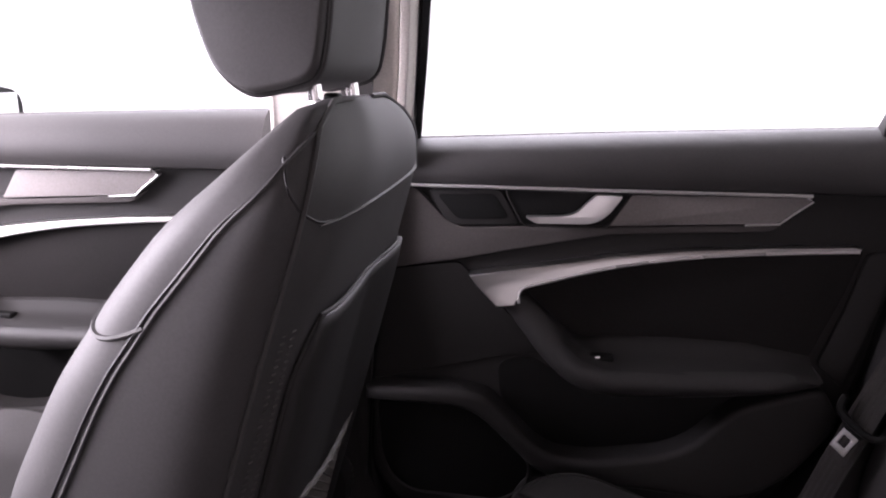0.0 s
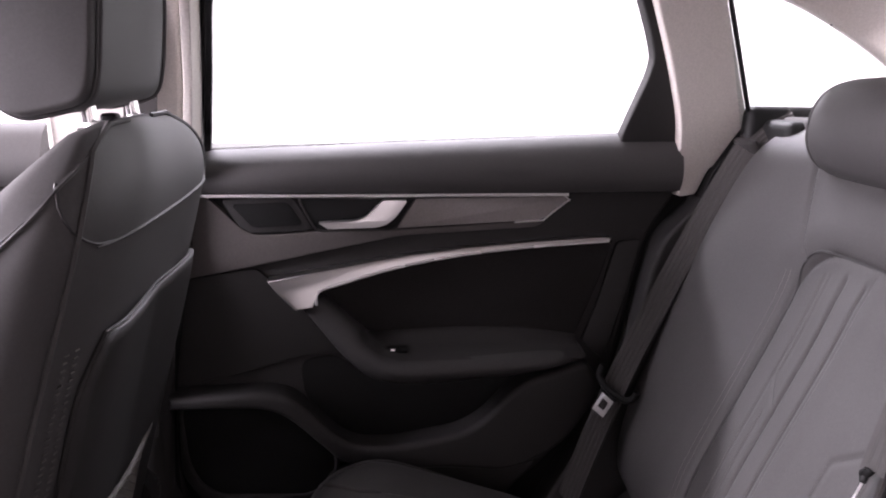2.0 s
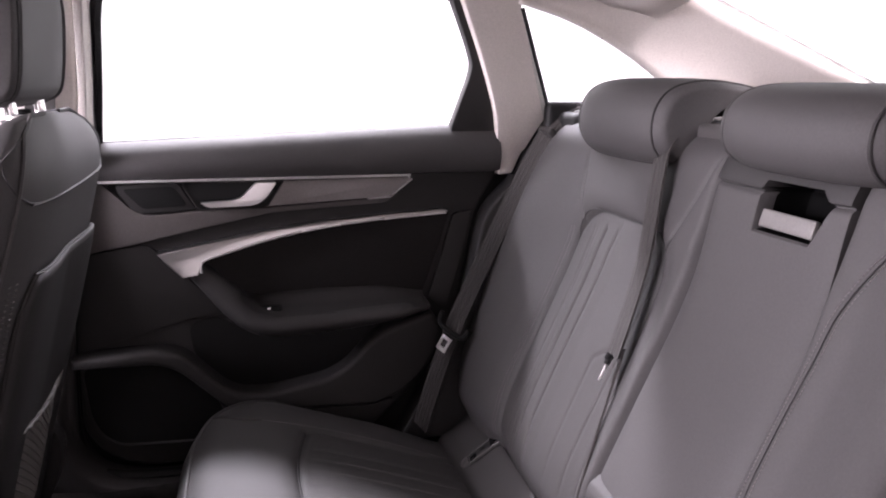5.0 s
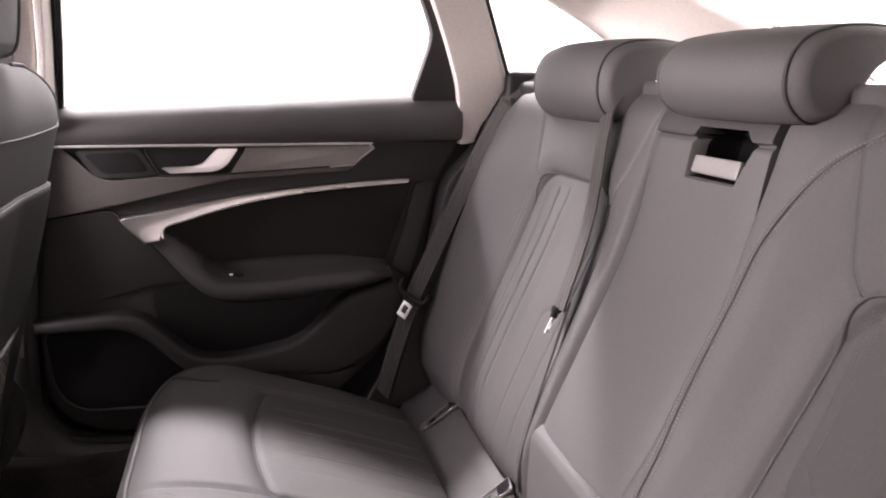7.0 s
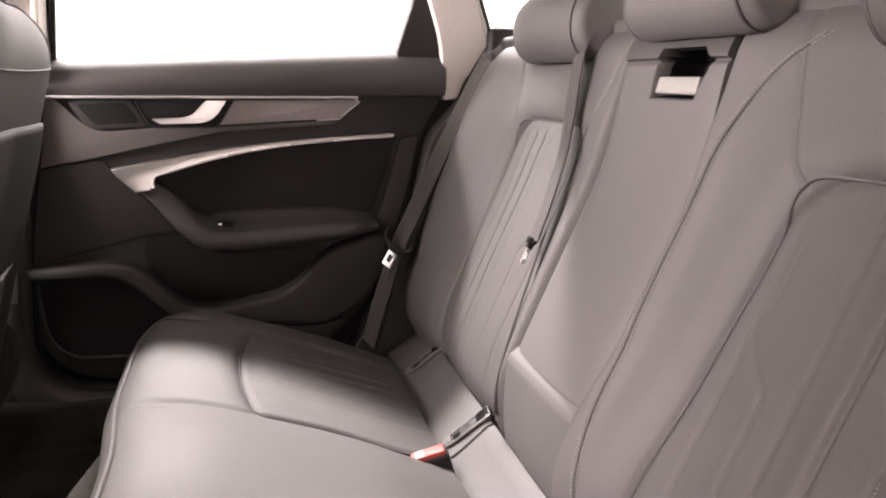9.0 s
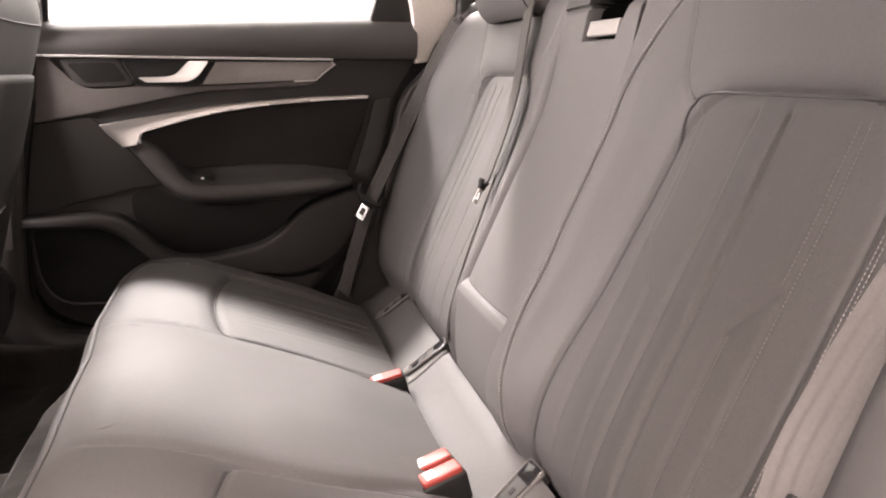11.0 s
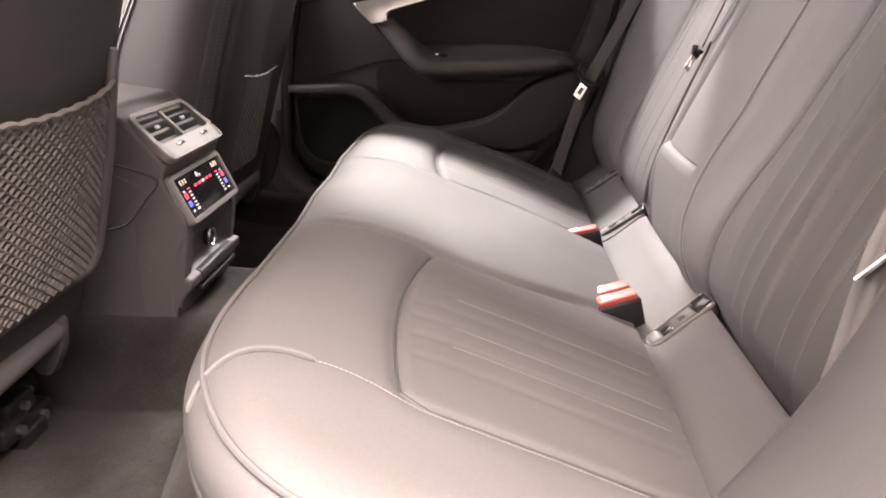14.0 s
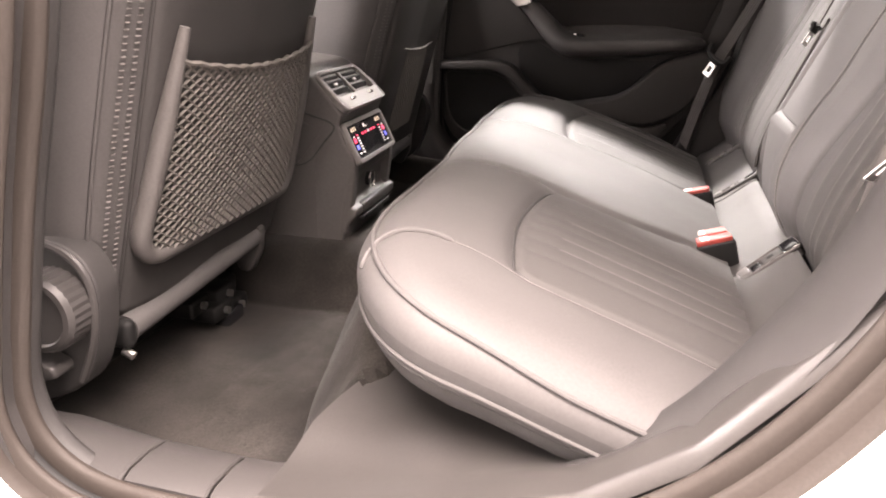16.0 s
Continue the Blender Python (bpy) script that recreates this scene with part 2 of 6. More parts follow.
def tube(path, radius, n=8, flat=1.0, closed=False):
    """A round or flattened rod along a line of points."""
    path = [Vector(p) for p in path]
    rows, up = [], None
    m = len(path)
    for i, p in enumerate(path):
        d = (path[(i + 1) % m] - path[i - 1]) if closed else (path[min(i + 1, m - 1)] - path[max(i - 1, 0)])
        d.normalize()
        if up is None:
            up = Vector((0, 0, 1)) if abs(d.z) < 0.8 else Vector((1, 0, 0))
        side = d.cross(up).normalized()
        up = side.cross(d).normalized()
        r = radius[i] if isinstance(radius, (list, tuple)) else radius
        rows.append([p + side * r * math.cos(2 * math.pi * k / n) + up * r * flat * math.sin(2 * math.pi * k / n) for k in range(n)])
    return sheet(rows, closed_u=True, closed_v=closed, caps=not closed)


def ribbon(path, normals, width, thick=0.0012, across=6, curl=0.0):
    """A woven band along a line, with its face to the given normals."""
    path, rows = [Vector(p) for p in path], []
    for i, p in enumerate(path):
        d = (path[min(i + 1, len(path) - 1)] - path[max(i - 1, 0)]).normalized()
        nn = Vector(normals[i] if isinstance(normals[0], (list, tuple, Vector)) else normals).normalized()
        side = d.cross(nn).normalized()
        nn = side.cross(d).normalized()
        top = [p + side * width * (k / across - 0.5) + nn * (thick + curl * (1 - (2 * k / across - 1) ** 2)) for k in range(across + 1)]
        low = [p + side * width * (k / across - 0.5) + nn * (-thick + curl * (1 - (2 * k / across - 1) ** 2)) for k in range(across, -1, -1)]
        rows.append(top + low)
    return sheet(rows, closed_u=True, caps=True)


def resample(path, step):
    path = [Vector(p) for p in path]
    out, left = [path[0]], step
    for a, b in zip(path, path[1:]):
        L = (b - a).length
        while L > 0 and left <= L:
            out.append(a.lerp(b, left / L))
            left += step
        left -= L
    return out


def stitches(path, pitch=0.0065, size=0.0042, thick=0.0011):
    """A row of small thread loops along a line."""
    pts = resample(path, pitch)
    bms = bmesh.new()
    for a, b in zip(pts, pts[1:]):
        d = (b - a).normalized()
        u = Vector((0, 0, 1)) if abs(d.z) < 0.8 else Vector((1, 0, 0))
        s = d.cross(u).normalized()
        u = s.cross(d)
        c = a
        pos = [c - d * size / 2, c + d * size / 2]
        ring = [[bms.verts.new(q + (s * i + u * j) * thick * w) for i, j in ((1, 0), (0, 1), (-1, 0), (0, -1))] for q, w in ((pos[0], 0.5), (c, 1.0), (pos[1], 0.5))]
        for r0, r1 in zip(ring, ring[1:]):
            for k in range(4):
                bms.faces.new((r0[k], r0[(k + 1) % 4], r1[(k + 1) % 4], r1[k]))
        bms.faces.new(ring[0][::-1])
        bms.faces.new(ring[2])
    return bms


def split_surface(fn, us, vs, which):
    """Skins of one surface, sorted by the name that which(u, v) gives each small face."""
    bms, made = {}, {}
    P = [[fn(u, v) for u in us] for v in vs]
    for i in range(len(vs) - 1):
        for j in range(len(us) - 1):
            key = which((us[j] + us[j + 1]) / 2, (vs[i] + vs[i + 1]) / 2)
            if key is None:
                continue
            bm = bms.setdefault(key, bmesh.new())
            mk = made.setdefault(key, {})
            q = []
            for a, b in ((i, j), (i, j + 1), (i + 1, j + 1), (i + 1, j)):
                if (a, b) not in mk:
                    mk[a, b] = bm.verts.new(P[a][b])
                q.append(mk[a, b])
            bm.faces.new(q)
    return bms


def span(a, b, n):
    return [lerp(a, b, k / n) for k in range(n + 1)]


# ---- hall round the car ----
tagged(part("ground", rbox(-14, 14, -12, 12, -0.06, 0.0, 0), HALL, smooth=0), "pale grey smooth hall floor under the car", "floor", kind="structure")


# unseen wall, added to hold back low light on the open side
tagged(part("wall_left", rbox(-7, 7, -3.3, -3.2, 0.0, 3.5, 0.0), LIGHT_BLOCK, smooth=0), "plain dark grey wall, added unseen to block low light from the left", "wall", kind="structure")


# ---- car shell ----
def side_y(z, base=0.80):
    return base - 0.38 * max(0, z - 1.06)


# opening of the rear left door, in x and z
RING = [(-0.150, 1.28), (-0.172, 1.05), (-0.19, 0.85), (-0.238, 0.68), (-0.268, 0.55), (-0.281, 0.475), (-0.262, 0.42), (-0.20, 0.383), (-0.08, 0.378), (0.05, 0.389), (0.14, 0.410),
        (0.24, 0.443), (0.335, 0.510), (0.398, 0.587), (0.442, 0.668), (0.49, 0.80), (0.535, 0.93), (0.55, 1.03), (0.545, 1.12), (0.51, 1.21), (0.44, 1.295), (0.32, 1.345), (0.12, 1.36), (-0.06, 1.355)]
RING_LINE = spline([(x, 0, z) for x, z in RING], 10, True)
for _ in range(14):
    RING_LINE = [(RING_LINE[i - 1] + 2 * p + RING_LINE[(i + 1) % len(RING_LINE)]) / 4 for i, p in enumerate(RING_LINE)]
CENTRE = Vector((0.12, 0, 0.85))


def ring_sweep(profile):
    """profile: (outward, y) pairs swept round the door opening."""
    rows, m = [], len(RING_LINE)
    for i, p in enumerate(RING_LINE):
        d = (RING_LINE[(i + 1) % m] - RING_LINE[i - 1]).normalized()
        nrm = Vector((d.z, 0, -d.x))
        if nrm.dot(p - CENTRE) < 0:
            nrm = -nrm
        lean = 0.38 * max(0, p.z - 1.0)
        shift = 0.018 * sstep(0.08, 0.28, p.x) * sstep(1.1, 0.9, p.z)
        rows.append([p + nrm * (o + shift * sstep(-0.735, -0.757, y)) + Vector((0, y + lean, 0)) for o, y in profile])
    return rows


opening = thing("door_opening", "open rear door opening with dark trim and double rubber seals", "door opening", kind="structure")
part("inner_trim", sheet(ring_sweep([(0.030, -0.728), (0.010, -0.731), (0.002, -0.736), (0.000, -0.742), (0.002, -0.749), (0.006, -0.757)]), closed_v=True), SOFT, opening, smooth=85)
part("inner_seal", sheet(ring_sweep([(0.006, -0.757), (-0.003, -0.758), (-0.009, -0.762), (-0.010, -0.768), (-0.004, -0.773), (0.008, -0.774)]), closed_v=True), RUBBER, opening, "grey brown rubber seal", smooth=85)
part("flange", sheet(ring_sweep([(0.008, -0.774), (0.012, -0.777), (0.012, -0.784), (0.006, -0.786)]), closed_v=True), DARK, opening, smooth=85)
part("outer_seal", sheet(ring_sweep([(0.006, -0.786), (-0.001, -0.788), (-0.004, -0.793), (0.0, -0.798), (0.010, -0.800)]), closed_v=True), RUBBER, opening, "grey brown rubber seal", smooth=85)
part("painted_flange", sheet(ring_sweep([(0.010, -0.800), (0.015, -0.803), (0.018, -0.807), (0.020, -0.811)]), closed_v=True), RUBBER, opening, "dark sealing lip", smooth=85)
part("painted_edge", sheet(ring_sweep([(0.020, -0.811), (0.024, -0.826), (0.034, -0.845), (0.045, -0.870)]), closed_v=True), PAINT, opening, "pale painted metal", smooth=85)

# outer skin of the left side, from the opening out to the rest of the flank
inner = ring_sweep([(0.045, -0.870)])
outer = []
for row in inner:
    p = row[0]
    d = Vector((p.x - CENTRE.x, 0, p.z - CENTRE.z))
    k = min(0.95 / abs(d.x) if abs(d.x) > 1e-6 else 99, (0.50 if d.z > 0 else 0.62) / abs(d.z) if abs(d.z) > 1e-6 else 99)
    q = CENTRE + d * max(k, 1.04)
    outer.append(Vector((q.x, -0.875 + 0.38 * max(0, q.z - 1.0), q.z)))
flank_l = thing("car_flank", "pale painted car side panel round the door opening", "car body", kind="structure")
part("panel", sheet([[r[0], r[0].lerp(o, 0.5), o] for r, o in zip(inner, outer)], closed_v=True), PAINT, flank_l)


# roof, floor pan and ends
def roof_z(x, y):
    mid = table([(-1.5, 1.05), (-0.9, 1.31), (-0.5, 1.425), (0.0, 1.445), (0.4, 1.435), (0.75, 1.402), (0.86, 1.372), (1.4, 1.15)], x)[0]
    return mid - 0.062 * (abs(y) / 0.64) ** 2.6


def liner_half(x):
    return table([(-0.9, 0.62), (0.5, 0.655), (0.7, 0.655), (0.86, 0.62), (1.4, 0.58)], x)[0]


rows = []
for x in span(-0.75, 0.83, 27):
    h = liner_half(x)
    rows.append([Vector((x, y * h, roof_z(x, y * 0.64))) for y in span(-1, 1, 28)])
head = part("ceiling", sheet(rows), HEADLINER)
head.modifiers.new("thickness", "SOLIDIFY").thickness = 0.02
tagged(head, "pale beige grey fabric headliner of the car roof", "headliner", kind="structure")
rows = []
for x in span(-0.75, 0.83, 27):
    h = liner_half(x) + 0.05
    rows.append([Vector((x, y * h, roof_z(x, y * 0.64) + 0.05)) for y in span(-1, 1, 20)])
skin = part("roof", sheet(rows), PAINT)
skin.modifiers.new("thickness", "SOLIDIFY").thickness = 0.01
tagged(skin, "pale painted metal car roof", "car roof", kind="structure")

# carpet: footwells, tunnel and the riser below the rear bench
def carpet(x, y):
    base = 0.315 + 0.090 * sstep(0.215, 0.10, abs(y)) + 0.05 * sstep(0.64, 0.71, abs(y)) * sstep(0.0, -0.05, x)
    base += 0.018 * sstep(-0.25, -0.45, x) * sstep(0.3, 0.5, abs(y))
    foot = table([(0.0, -0.165), (0.146, -0.163), (0.355, -0.120), (0.51, -0.088), (0.626, -0.061), (0.72, -0.035)], abs(y))[0]
    base = max(base, 0.315 + lerp(0.17, 0.108, sstep(0.44, 0.54, abs(y))) * min(1, max(0, (x - foot) / 0.085)))
    if abs(y) > 0.42:
        lip = table([(0.42, 0.085), (0.46, 0.062), (0.50, 0.034), (0.567, -0.002), (0.60, -0.016), (0.635, -0.028), (0.713, -0.039), (0.78, -0.042)], abs(y))[0]
        base -= 0.07 * sstep(lip - 0.002, lip + 0.016, x)
    return Vector((x, y, base + 0.0035 * noise.noise((x * 9, y * 9, 0)) + 0.002 * noise.noise((x * 45, y * 45, 3))))


us, vs = span(-0.72, 0.78, 130), span(-1.5, -0.24, 50)[:-1] + span(-0.24, 0.14, 90)
fl = part("floor", sheet([[carpet(x, y) for y in us] for x in vs]), CARPET)
fl.modifiers.new("thickness", "SOLIDIFY").thickness = -0.02
tagged(fl, "dark grey brown pile carpet with footprints and crumbs", "carpet", kind="structure")
mat_line = [carpet(x, y) + Vector((0, 0, 0.0035)) for x, y in [(p.x, p.y) for p in spline([(-0.44, -0.19, 0), (-0.371, -0.225, 0), (-0.278, -0.266, 0), (-0.185, -0.299, 0), (-0.12, -0.312, 0)], 6)]]
# felt facing on the riser under the bench
rows = []
for y in span(-0.66, 0.66, 90):
    foot = table([(0.0, -0.165), (0.146, -0.163), (0.355, -0.120), (0.51, -0.088), (0.626, -0.061), (0.72, -0.035)], abs(y))[0]
    end = min(foot + 0.10, table([(0.42, 0.085), (0.46, 0.062), (0.50, 0.034), (0.567, -0.002), (0.60, -0.016), (0.635, -0.028), (0.713, -0.039)], abs(y))[0] - 0.002)
    rows.append([carpet(lerp(foot - 0.002, max(end, foot + 0.01), k), y) + Vector((-0.003, 0, 0.002 + 0.0008 * noise.noise((k * 9, y * 60, 5)))) for k in span(0, 1, 12)])
part("riser_felt", sheet(rows), FELT, fl, "grey speckled felt on the riser")
part("mat_edge", tube(mat_line, 0.0016, n=5), CRUMB, fl, "pale worn edge of the carpet piece")
rnd = random.Random(5)
for k in range(46):
    x, y = rnd.uniform(-0.36, -0.06), rnd.uniform(-0.66, -0.12)
    g = rnd.uniform(0.0009, 0.0020)
    c = carpet(x, y) + Vector((0, 0, 0.003))
    crumb = bmesh.new()
    bmesh.ops.create_icosphere(crumb, subdivisions=1, radius=1.0, matrix=Matrix.Translation(c) @ Euler((0, 0, rnd.uniform(0, 3))).to_matrix().to_4x4() @ Matrix.Diagonal((g * rnd.uniform(1, 2.4), g, g * 0.7, 1)))
    part("crumb", crumb, CRUMB, fl)
pan = part("floor_pan", rbox(-1.6, 1.5, -0.84, 0.86, 0.16, 0.24, 0.02), DARK)
tagged(pan, "dark underbody of the car", "car body", kind="structure")
# pads that the body stands on, out of sight
for k, (x, y) in enumerate(((-1.2, -0.6), (-1.2, 0.6), (1.1, -0.6), (1.1, 0.6))):
    tagged(part("jack_pad", rbox(x - 0.1, x + 0.1, y - 0.1, y + 0.1, 0.0, 0.161, 0.01), RUBBER), "black rubber pad under the car", "support pad", group="pads under the car")
tagged(part("wall_front", rbox(-1.66, -1.60, -0.86, 0.86, 0.2, 1.03, 0.02), SOFT), "dark bulkhead and dashboard side of the cabin", "bulkhead", kind="structure")
tagged(part("wall_rear", rbox(1.42, 1.47, -0.84, 0.84, 0.2, 1.12, 0.02), PAINT), "pale painted tail of the car", "car body", kind="structure")
tagged(part("wall_left_front", rbox(-1.60, -0.84, -0.86, -0.78, 0.2, 1.06, 0.02), SOFT), "dark trimmed front door of the car, closed", "car door", kind="structure")
tagged(part("wall_left_rear", rbox(1.06, 1.43, -0.86, -0.76, 0.2, 1.12, 0.02), PAINT), "pale painted rear wing of the car", "car body", kind="structure")
tagged(part("wall_right", rbox(-1.60, 1.43, 0.845, 0.875, 0.2, 1.03, 0.01), PAINT), "pale painted outer side of the car doors", "car body", kind="structure")


def pane(name, pts, parent=None, label="clear car window glass"):
    bm = bmesh.new()
    vs = [bm.verts.new(p) for p in pts]
    bm.faces.new(vs)
    ob = part(name, bm, GLASS, parent, "", smooth=0)
    ob.modifiers.new("thickness", "SOLIDIFY").thickness = 0.004
    ob.visible_shadow = False
    if parent is None:
        tagged(ob, label, "window", kind="structure")
    return ob


def side_pts(poly, base):
    return [(x, side_y(z, base), z) for x, z in poly]


pane("window_windscreen", [(-1.58, -0.70, 1.04), (-1.58, 0.70, 1.04), (-0.78, 0.60, 1.345), (-0.78, -0.60, 1.345)], None, "clear raked windscreen glass")
pane("window_rear", [(0.83, -0.60, 1.366), (0.83, 0.60, 1.366), (1.43, 0.60, 1.132), (1.43, -0.60, 1.132)], None, "clear raked rear window glass")


# ---- doors on the right side ----
BELT = [(-0.29, 1.046), (-0.188, 1.052), (0.118, 1.069), (0.482, 1.086), (0.58, 1.090)]


def belt_z(x):
    return table(BELT, x)[0]


def car_door(name, s, label, rear=True):
    """The inner side of a right hand door, shifted by s along the car."""
    d = thing(name, label, "car door", kind="structure", at=(0.1 + s, 0.80, 0.45))

    def P(poly):
        return [(x + s, z) for x, z in poly]
    base = [(-0.262, 0.50), (-0.255, 0.70), (-0.215, 1.0), (-0.21, 1.035), (0.575, 1.06), (0.572, 0.99), (0.527, 0.92), (0.482, 0.66), (0.40, 0.53), (0.29, 0.43), (-0.15, 0.405), (-0.225, 0.44)]
    part("door_panel", prism(fillet(P(base), [0.02, 0, 0, 0, 0, 0.01, 0.05, 0.1, 0.08, 0.08, 0.06, 0.05]), 0.790, 0.842, 0.006), SOFT, d)
    # padded shoulder below the window
    prof = [(0.812, 0.004), (0.803, 0.006), (0.792, 0.002), (0.778, -0.008), (0.767, -0.022), (0.760, -0.040), (0.758, -0.055), (0.761, -0.068), (0.768, -0.078), (0.785, -0.082)]
    rows = []
    for x in span(-0.24, 0.572, 40):
        top, low = belt_z(x), 0.991 + 0.012 * (x + 0.2)
        k = (top - low) / 0.080
        rows.append([Vector((x + s, y - 0.006 * math.sin((x + 0.25) * 3.4), top + dz * k)) for y, dz in prof])
    part("shoulder_pad", sheet(rows, caps=True), LEATHER, d, "black leather grained shoulder pad")
    # window frame strip at the foot of the glass
    part("glass_seal", tube([(x + s, 0.806, belt_z(x) + 0.003) for x in span(-0.21, 0.49, 20)], 0.004), RUBBER, d)
    part("chrome_line", tube([(x + s, 0.765 - 0.004 * math.sin((x + 0.25) * 3.4), 0.9885 + 0.012 * (x + 0.2)) for x in span(-0.235, 0.384, 30)], 0.0034, flat=0.8), TRIM, d, "thin bright chrome line")
    wing = [(-0.245, 0.982), (-0.19, 0.985), (-0.128, 0.922), (-0.022, 0.930), (0.104, 0.934), (0.345, 0.950), (0.362, 0.958), (0.338, 0.939), (0.112, 0.924), (-0.015, 0.897), (-0.12, 0.873), (-0.245, 0.849)]
    part("wing_panel", prism(fillet(P(wing), [0, 0.01, 0.03, 0, 0, 0, 0, 0.01, 0.02, 0.02, 0.02, 0]), 0.776, 0.795, 0.004), WING, d, "brown grey soft wing shaped trim")
    spear = [(0.137, 0.9855), (0.381, 0.991), (0.388, 0.986), (0.346, 0.952), (0.107, 0.937)]
    part("decor_spear", prism(fillet(P(spear), [0.004, 0.006, 0.004, 0.01, 0.004]), 0.7725, 0.79, 0.002), DECOR, d, "satin grey decor spear")
    part("spear_edge", tube([(x + s, 0.7725, z) for x, z in ((0.381, 0.9915), (0.390, 0.986), (0.364, 0.966), (0.347, 0.951), (0.30, 0.9475))], 0.0016), CHROME, d)
    if rear:
        tw = [(-0.172, 0.981), (-0.058, 0.986), (-0.028, 0.936), (-0.036, 0.931), (-0.130, 0.926), (-0.140, 0.932)]
        twc = part("tweeter_cover", prism(fillet(P(tw), 0.012), 0.777, 0.79, 0.0025), SOFT, d, "small dark speaker cover")
        inset = [(-0.156, 0.974), (-0.066, 0.978), (-0.042, 0.941), (-0.122, 0.936)]
        part("tweeter_mesh", prism(fillet(P(inset), 0.01), 0.7755, 0.778, 0.0005), GRILLE, twc)
        bowl = [(-0.052, 0.986), (0.137, 0.986), (0.106, 0.934), (-0.022, 0.931)]
        rim = fillet(P(bowl), [0.012, 0.006, 0.012, 0.012])
        # a flat plate; near-black stands in for the shaded hollow
        bowl_ob = part("handle_bowl", prism(rim, 0.7772, 0.79, 0.0008), DARK, d, "recess behind the handle, its shade put in as a near-black plate")
        part("bowl_rim", tube([(p[0], 0.7765, p[1]) for p in rim], 0.0018, closed=True), HARD, bowl_ob)
        hd = [(-0.018, 0.949), (0.040, 0.952), (0.058, 0.958), (0.070, 0.972), (0.084, 0.9855), (0.123, 0.9855), (0.104, 0.958), (0.090, 0.947), (0.075, 0.942), (-0.002, 0.9395)]
        part("door_handle", prism(fillet(P(hd), [0.003, 0.01, 0.01, 0.01, 0.004, 0.005, 0.012, 0.012, 0.012, 0.004]), 0.752, 0.768, 0.005), CHROME, d, "satin aluminium door opener")
    pull = [(-0.101, 0.852), (-0.088, 0.836), (-0.056, 0.806), (-0.028, 0.811), (-0.019, 0.836), (0.02, 0.849), (0.11, 0.8745), (0.22, 0.8945), (0.334, 0.9065), (0.462, 0.9155), (0.467, 0.919), (0.455, 0.9215), (0.334, 0.9145), (0.22, 0.9045), (0.111, 0.8905), (0.005, 0.871)]
    pt = part("pull_trim", prism(P(pull), 0.748, 0.785, 0.004, shear=-0.26, z0=0.81), SATIN, d, "satin aluminium pull trim")
    part("pull_edge", tube(spline([(x + s, 0.7475 + 0.26 * max(0, z - 0.81), z) for x, z in ((-0.022, 0.815), (-0.0185, 0.836), (0.02, 0.849), (0.11, 0.874), (0.22, 0.894), (0.334, 0.9062), (0.462, 0.9153))], 4), 0.0024), TRIM, pt, "bright edge line")
    ins = [(-0.016, 0.832), (0.02, 0.846), (0.11, 0.8715), (0.22, 0.8915), (0.334, 0.9035), (0.470, 0.913), (0.452, 0.85), (0.415, 0.748), (0.33, 0.762), (0.2, 0.764), (0.11, 0.752), (0.05, 0.762)]
    part("insert", prism(P(ins), 0.781, 0.80, 0.003), INSERT, d, "black suede look insert")
    edge = [(0.478, 0.912), (0.522, 0.918), (0.505, 0.83), (0.47, 0.70), (0.428, 0.735), (0.455, 0.82)]
    part("rear_strip", prism(fillet(P(edge), 0.01), 0.783, 0.80, 0.003), SOFT, d)
    # rounded pull that sweeps down into the armrest
    hi = resample(spline([(-0.018, 0.826, 0), (0.010, 0.806, 0), (0.040, 0.779, 0), (0.074, 0.750, 0), (0.112, 0.737, 0), (0.205, 0.738, 0), (0.300, 0.740, 0), (0.393, 0.741, 0), (0.424, 0.733, 0)], 8), 0.004)
    lo = resample(spline([(-0.055, 0.812, 0), (-0.018, 0.767, 0), (0.020, 0.723, 0), (0.066, 0.689, 0), (0.126, 0.679, 0), (0.205, 0.684, 0), (0.291, 0.693, 0), (0.404, 0.711, 0), (0.424, 0.722, 0)], 8), 0.004)
    rows = []
    for k in span(0, 1, 70):
        a, b = hi[round(k * (len(hi) - 1))], lo[round(k * (len(lo) - 1))]
        deep = lerp(0.030, 0.074, sstep(0.0, 0.45, k)) * lerp(1.0, 0.72, sstep(0.86, 1.0, k))
        rows.append([Vector((lerp(a.x, b.x, q) + s, 0.786 - deep * max(0.0, math.sin(math.pi * c)) ** 0.5, lerp(a.y, b.y, q))) for c, q in [(c, (1 - math.cos(math.pi * c)) / 2) for c in span(0, 1, 18)]])
    ar = part("armrest", sheet(rows, caps=True), ARM, d, "black soft armrest and pull", smooth=60)
    rows = []
    for x in span(0.048, 0.415, 36):
        zt = table([(0.048, 0.772), (0.074, 0.747), (0.112, 0.734), (0.205, 0.735), (0.393, 0.738), (0.415, 0.734)], x)[0]
        zb = table([(0.048, 0.774), (0.061, 0.757), (0.122, 0.762), (0.209, 0.766), (0.32, 0.765), (0.415, 0.750)], x)[0]
        rows.append([Vector((x + s, y, z)) for y, z in ((0.722, zt - 0.006), (0.735, zt + 0.0015), (0.750, zt + 0.004), (0.764, lerp(zt, zb, 0.45)), (0.772, lerp(zt, zb, 0.8)), (0.780, zb), (0.790, zb + 0.001))])
    part("armrest_top", sheet(rows), SOFT, ar, "black moulded tray behind the armrest edge", smooth=60)
    part("window_switch", rbox(0.085 + s, 0.125 + s, 0.736, 0.754, 0.734, 0.7445, 0.003), DARK, ar, "black window switch")
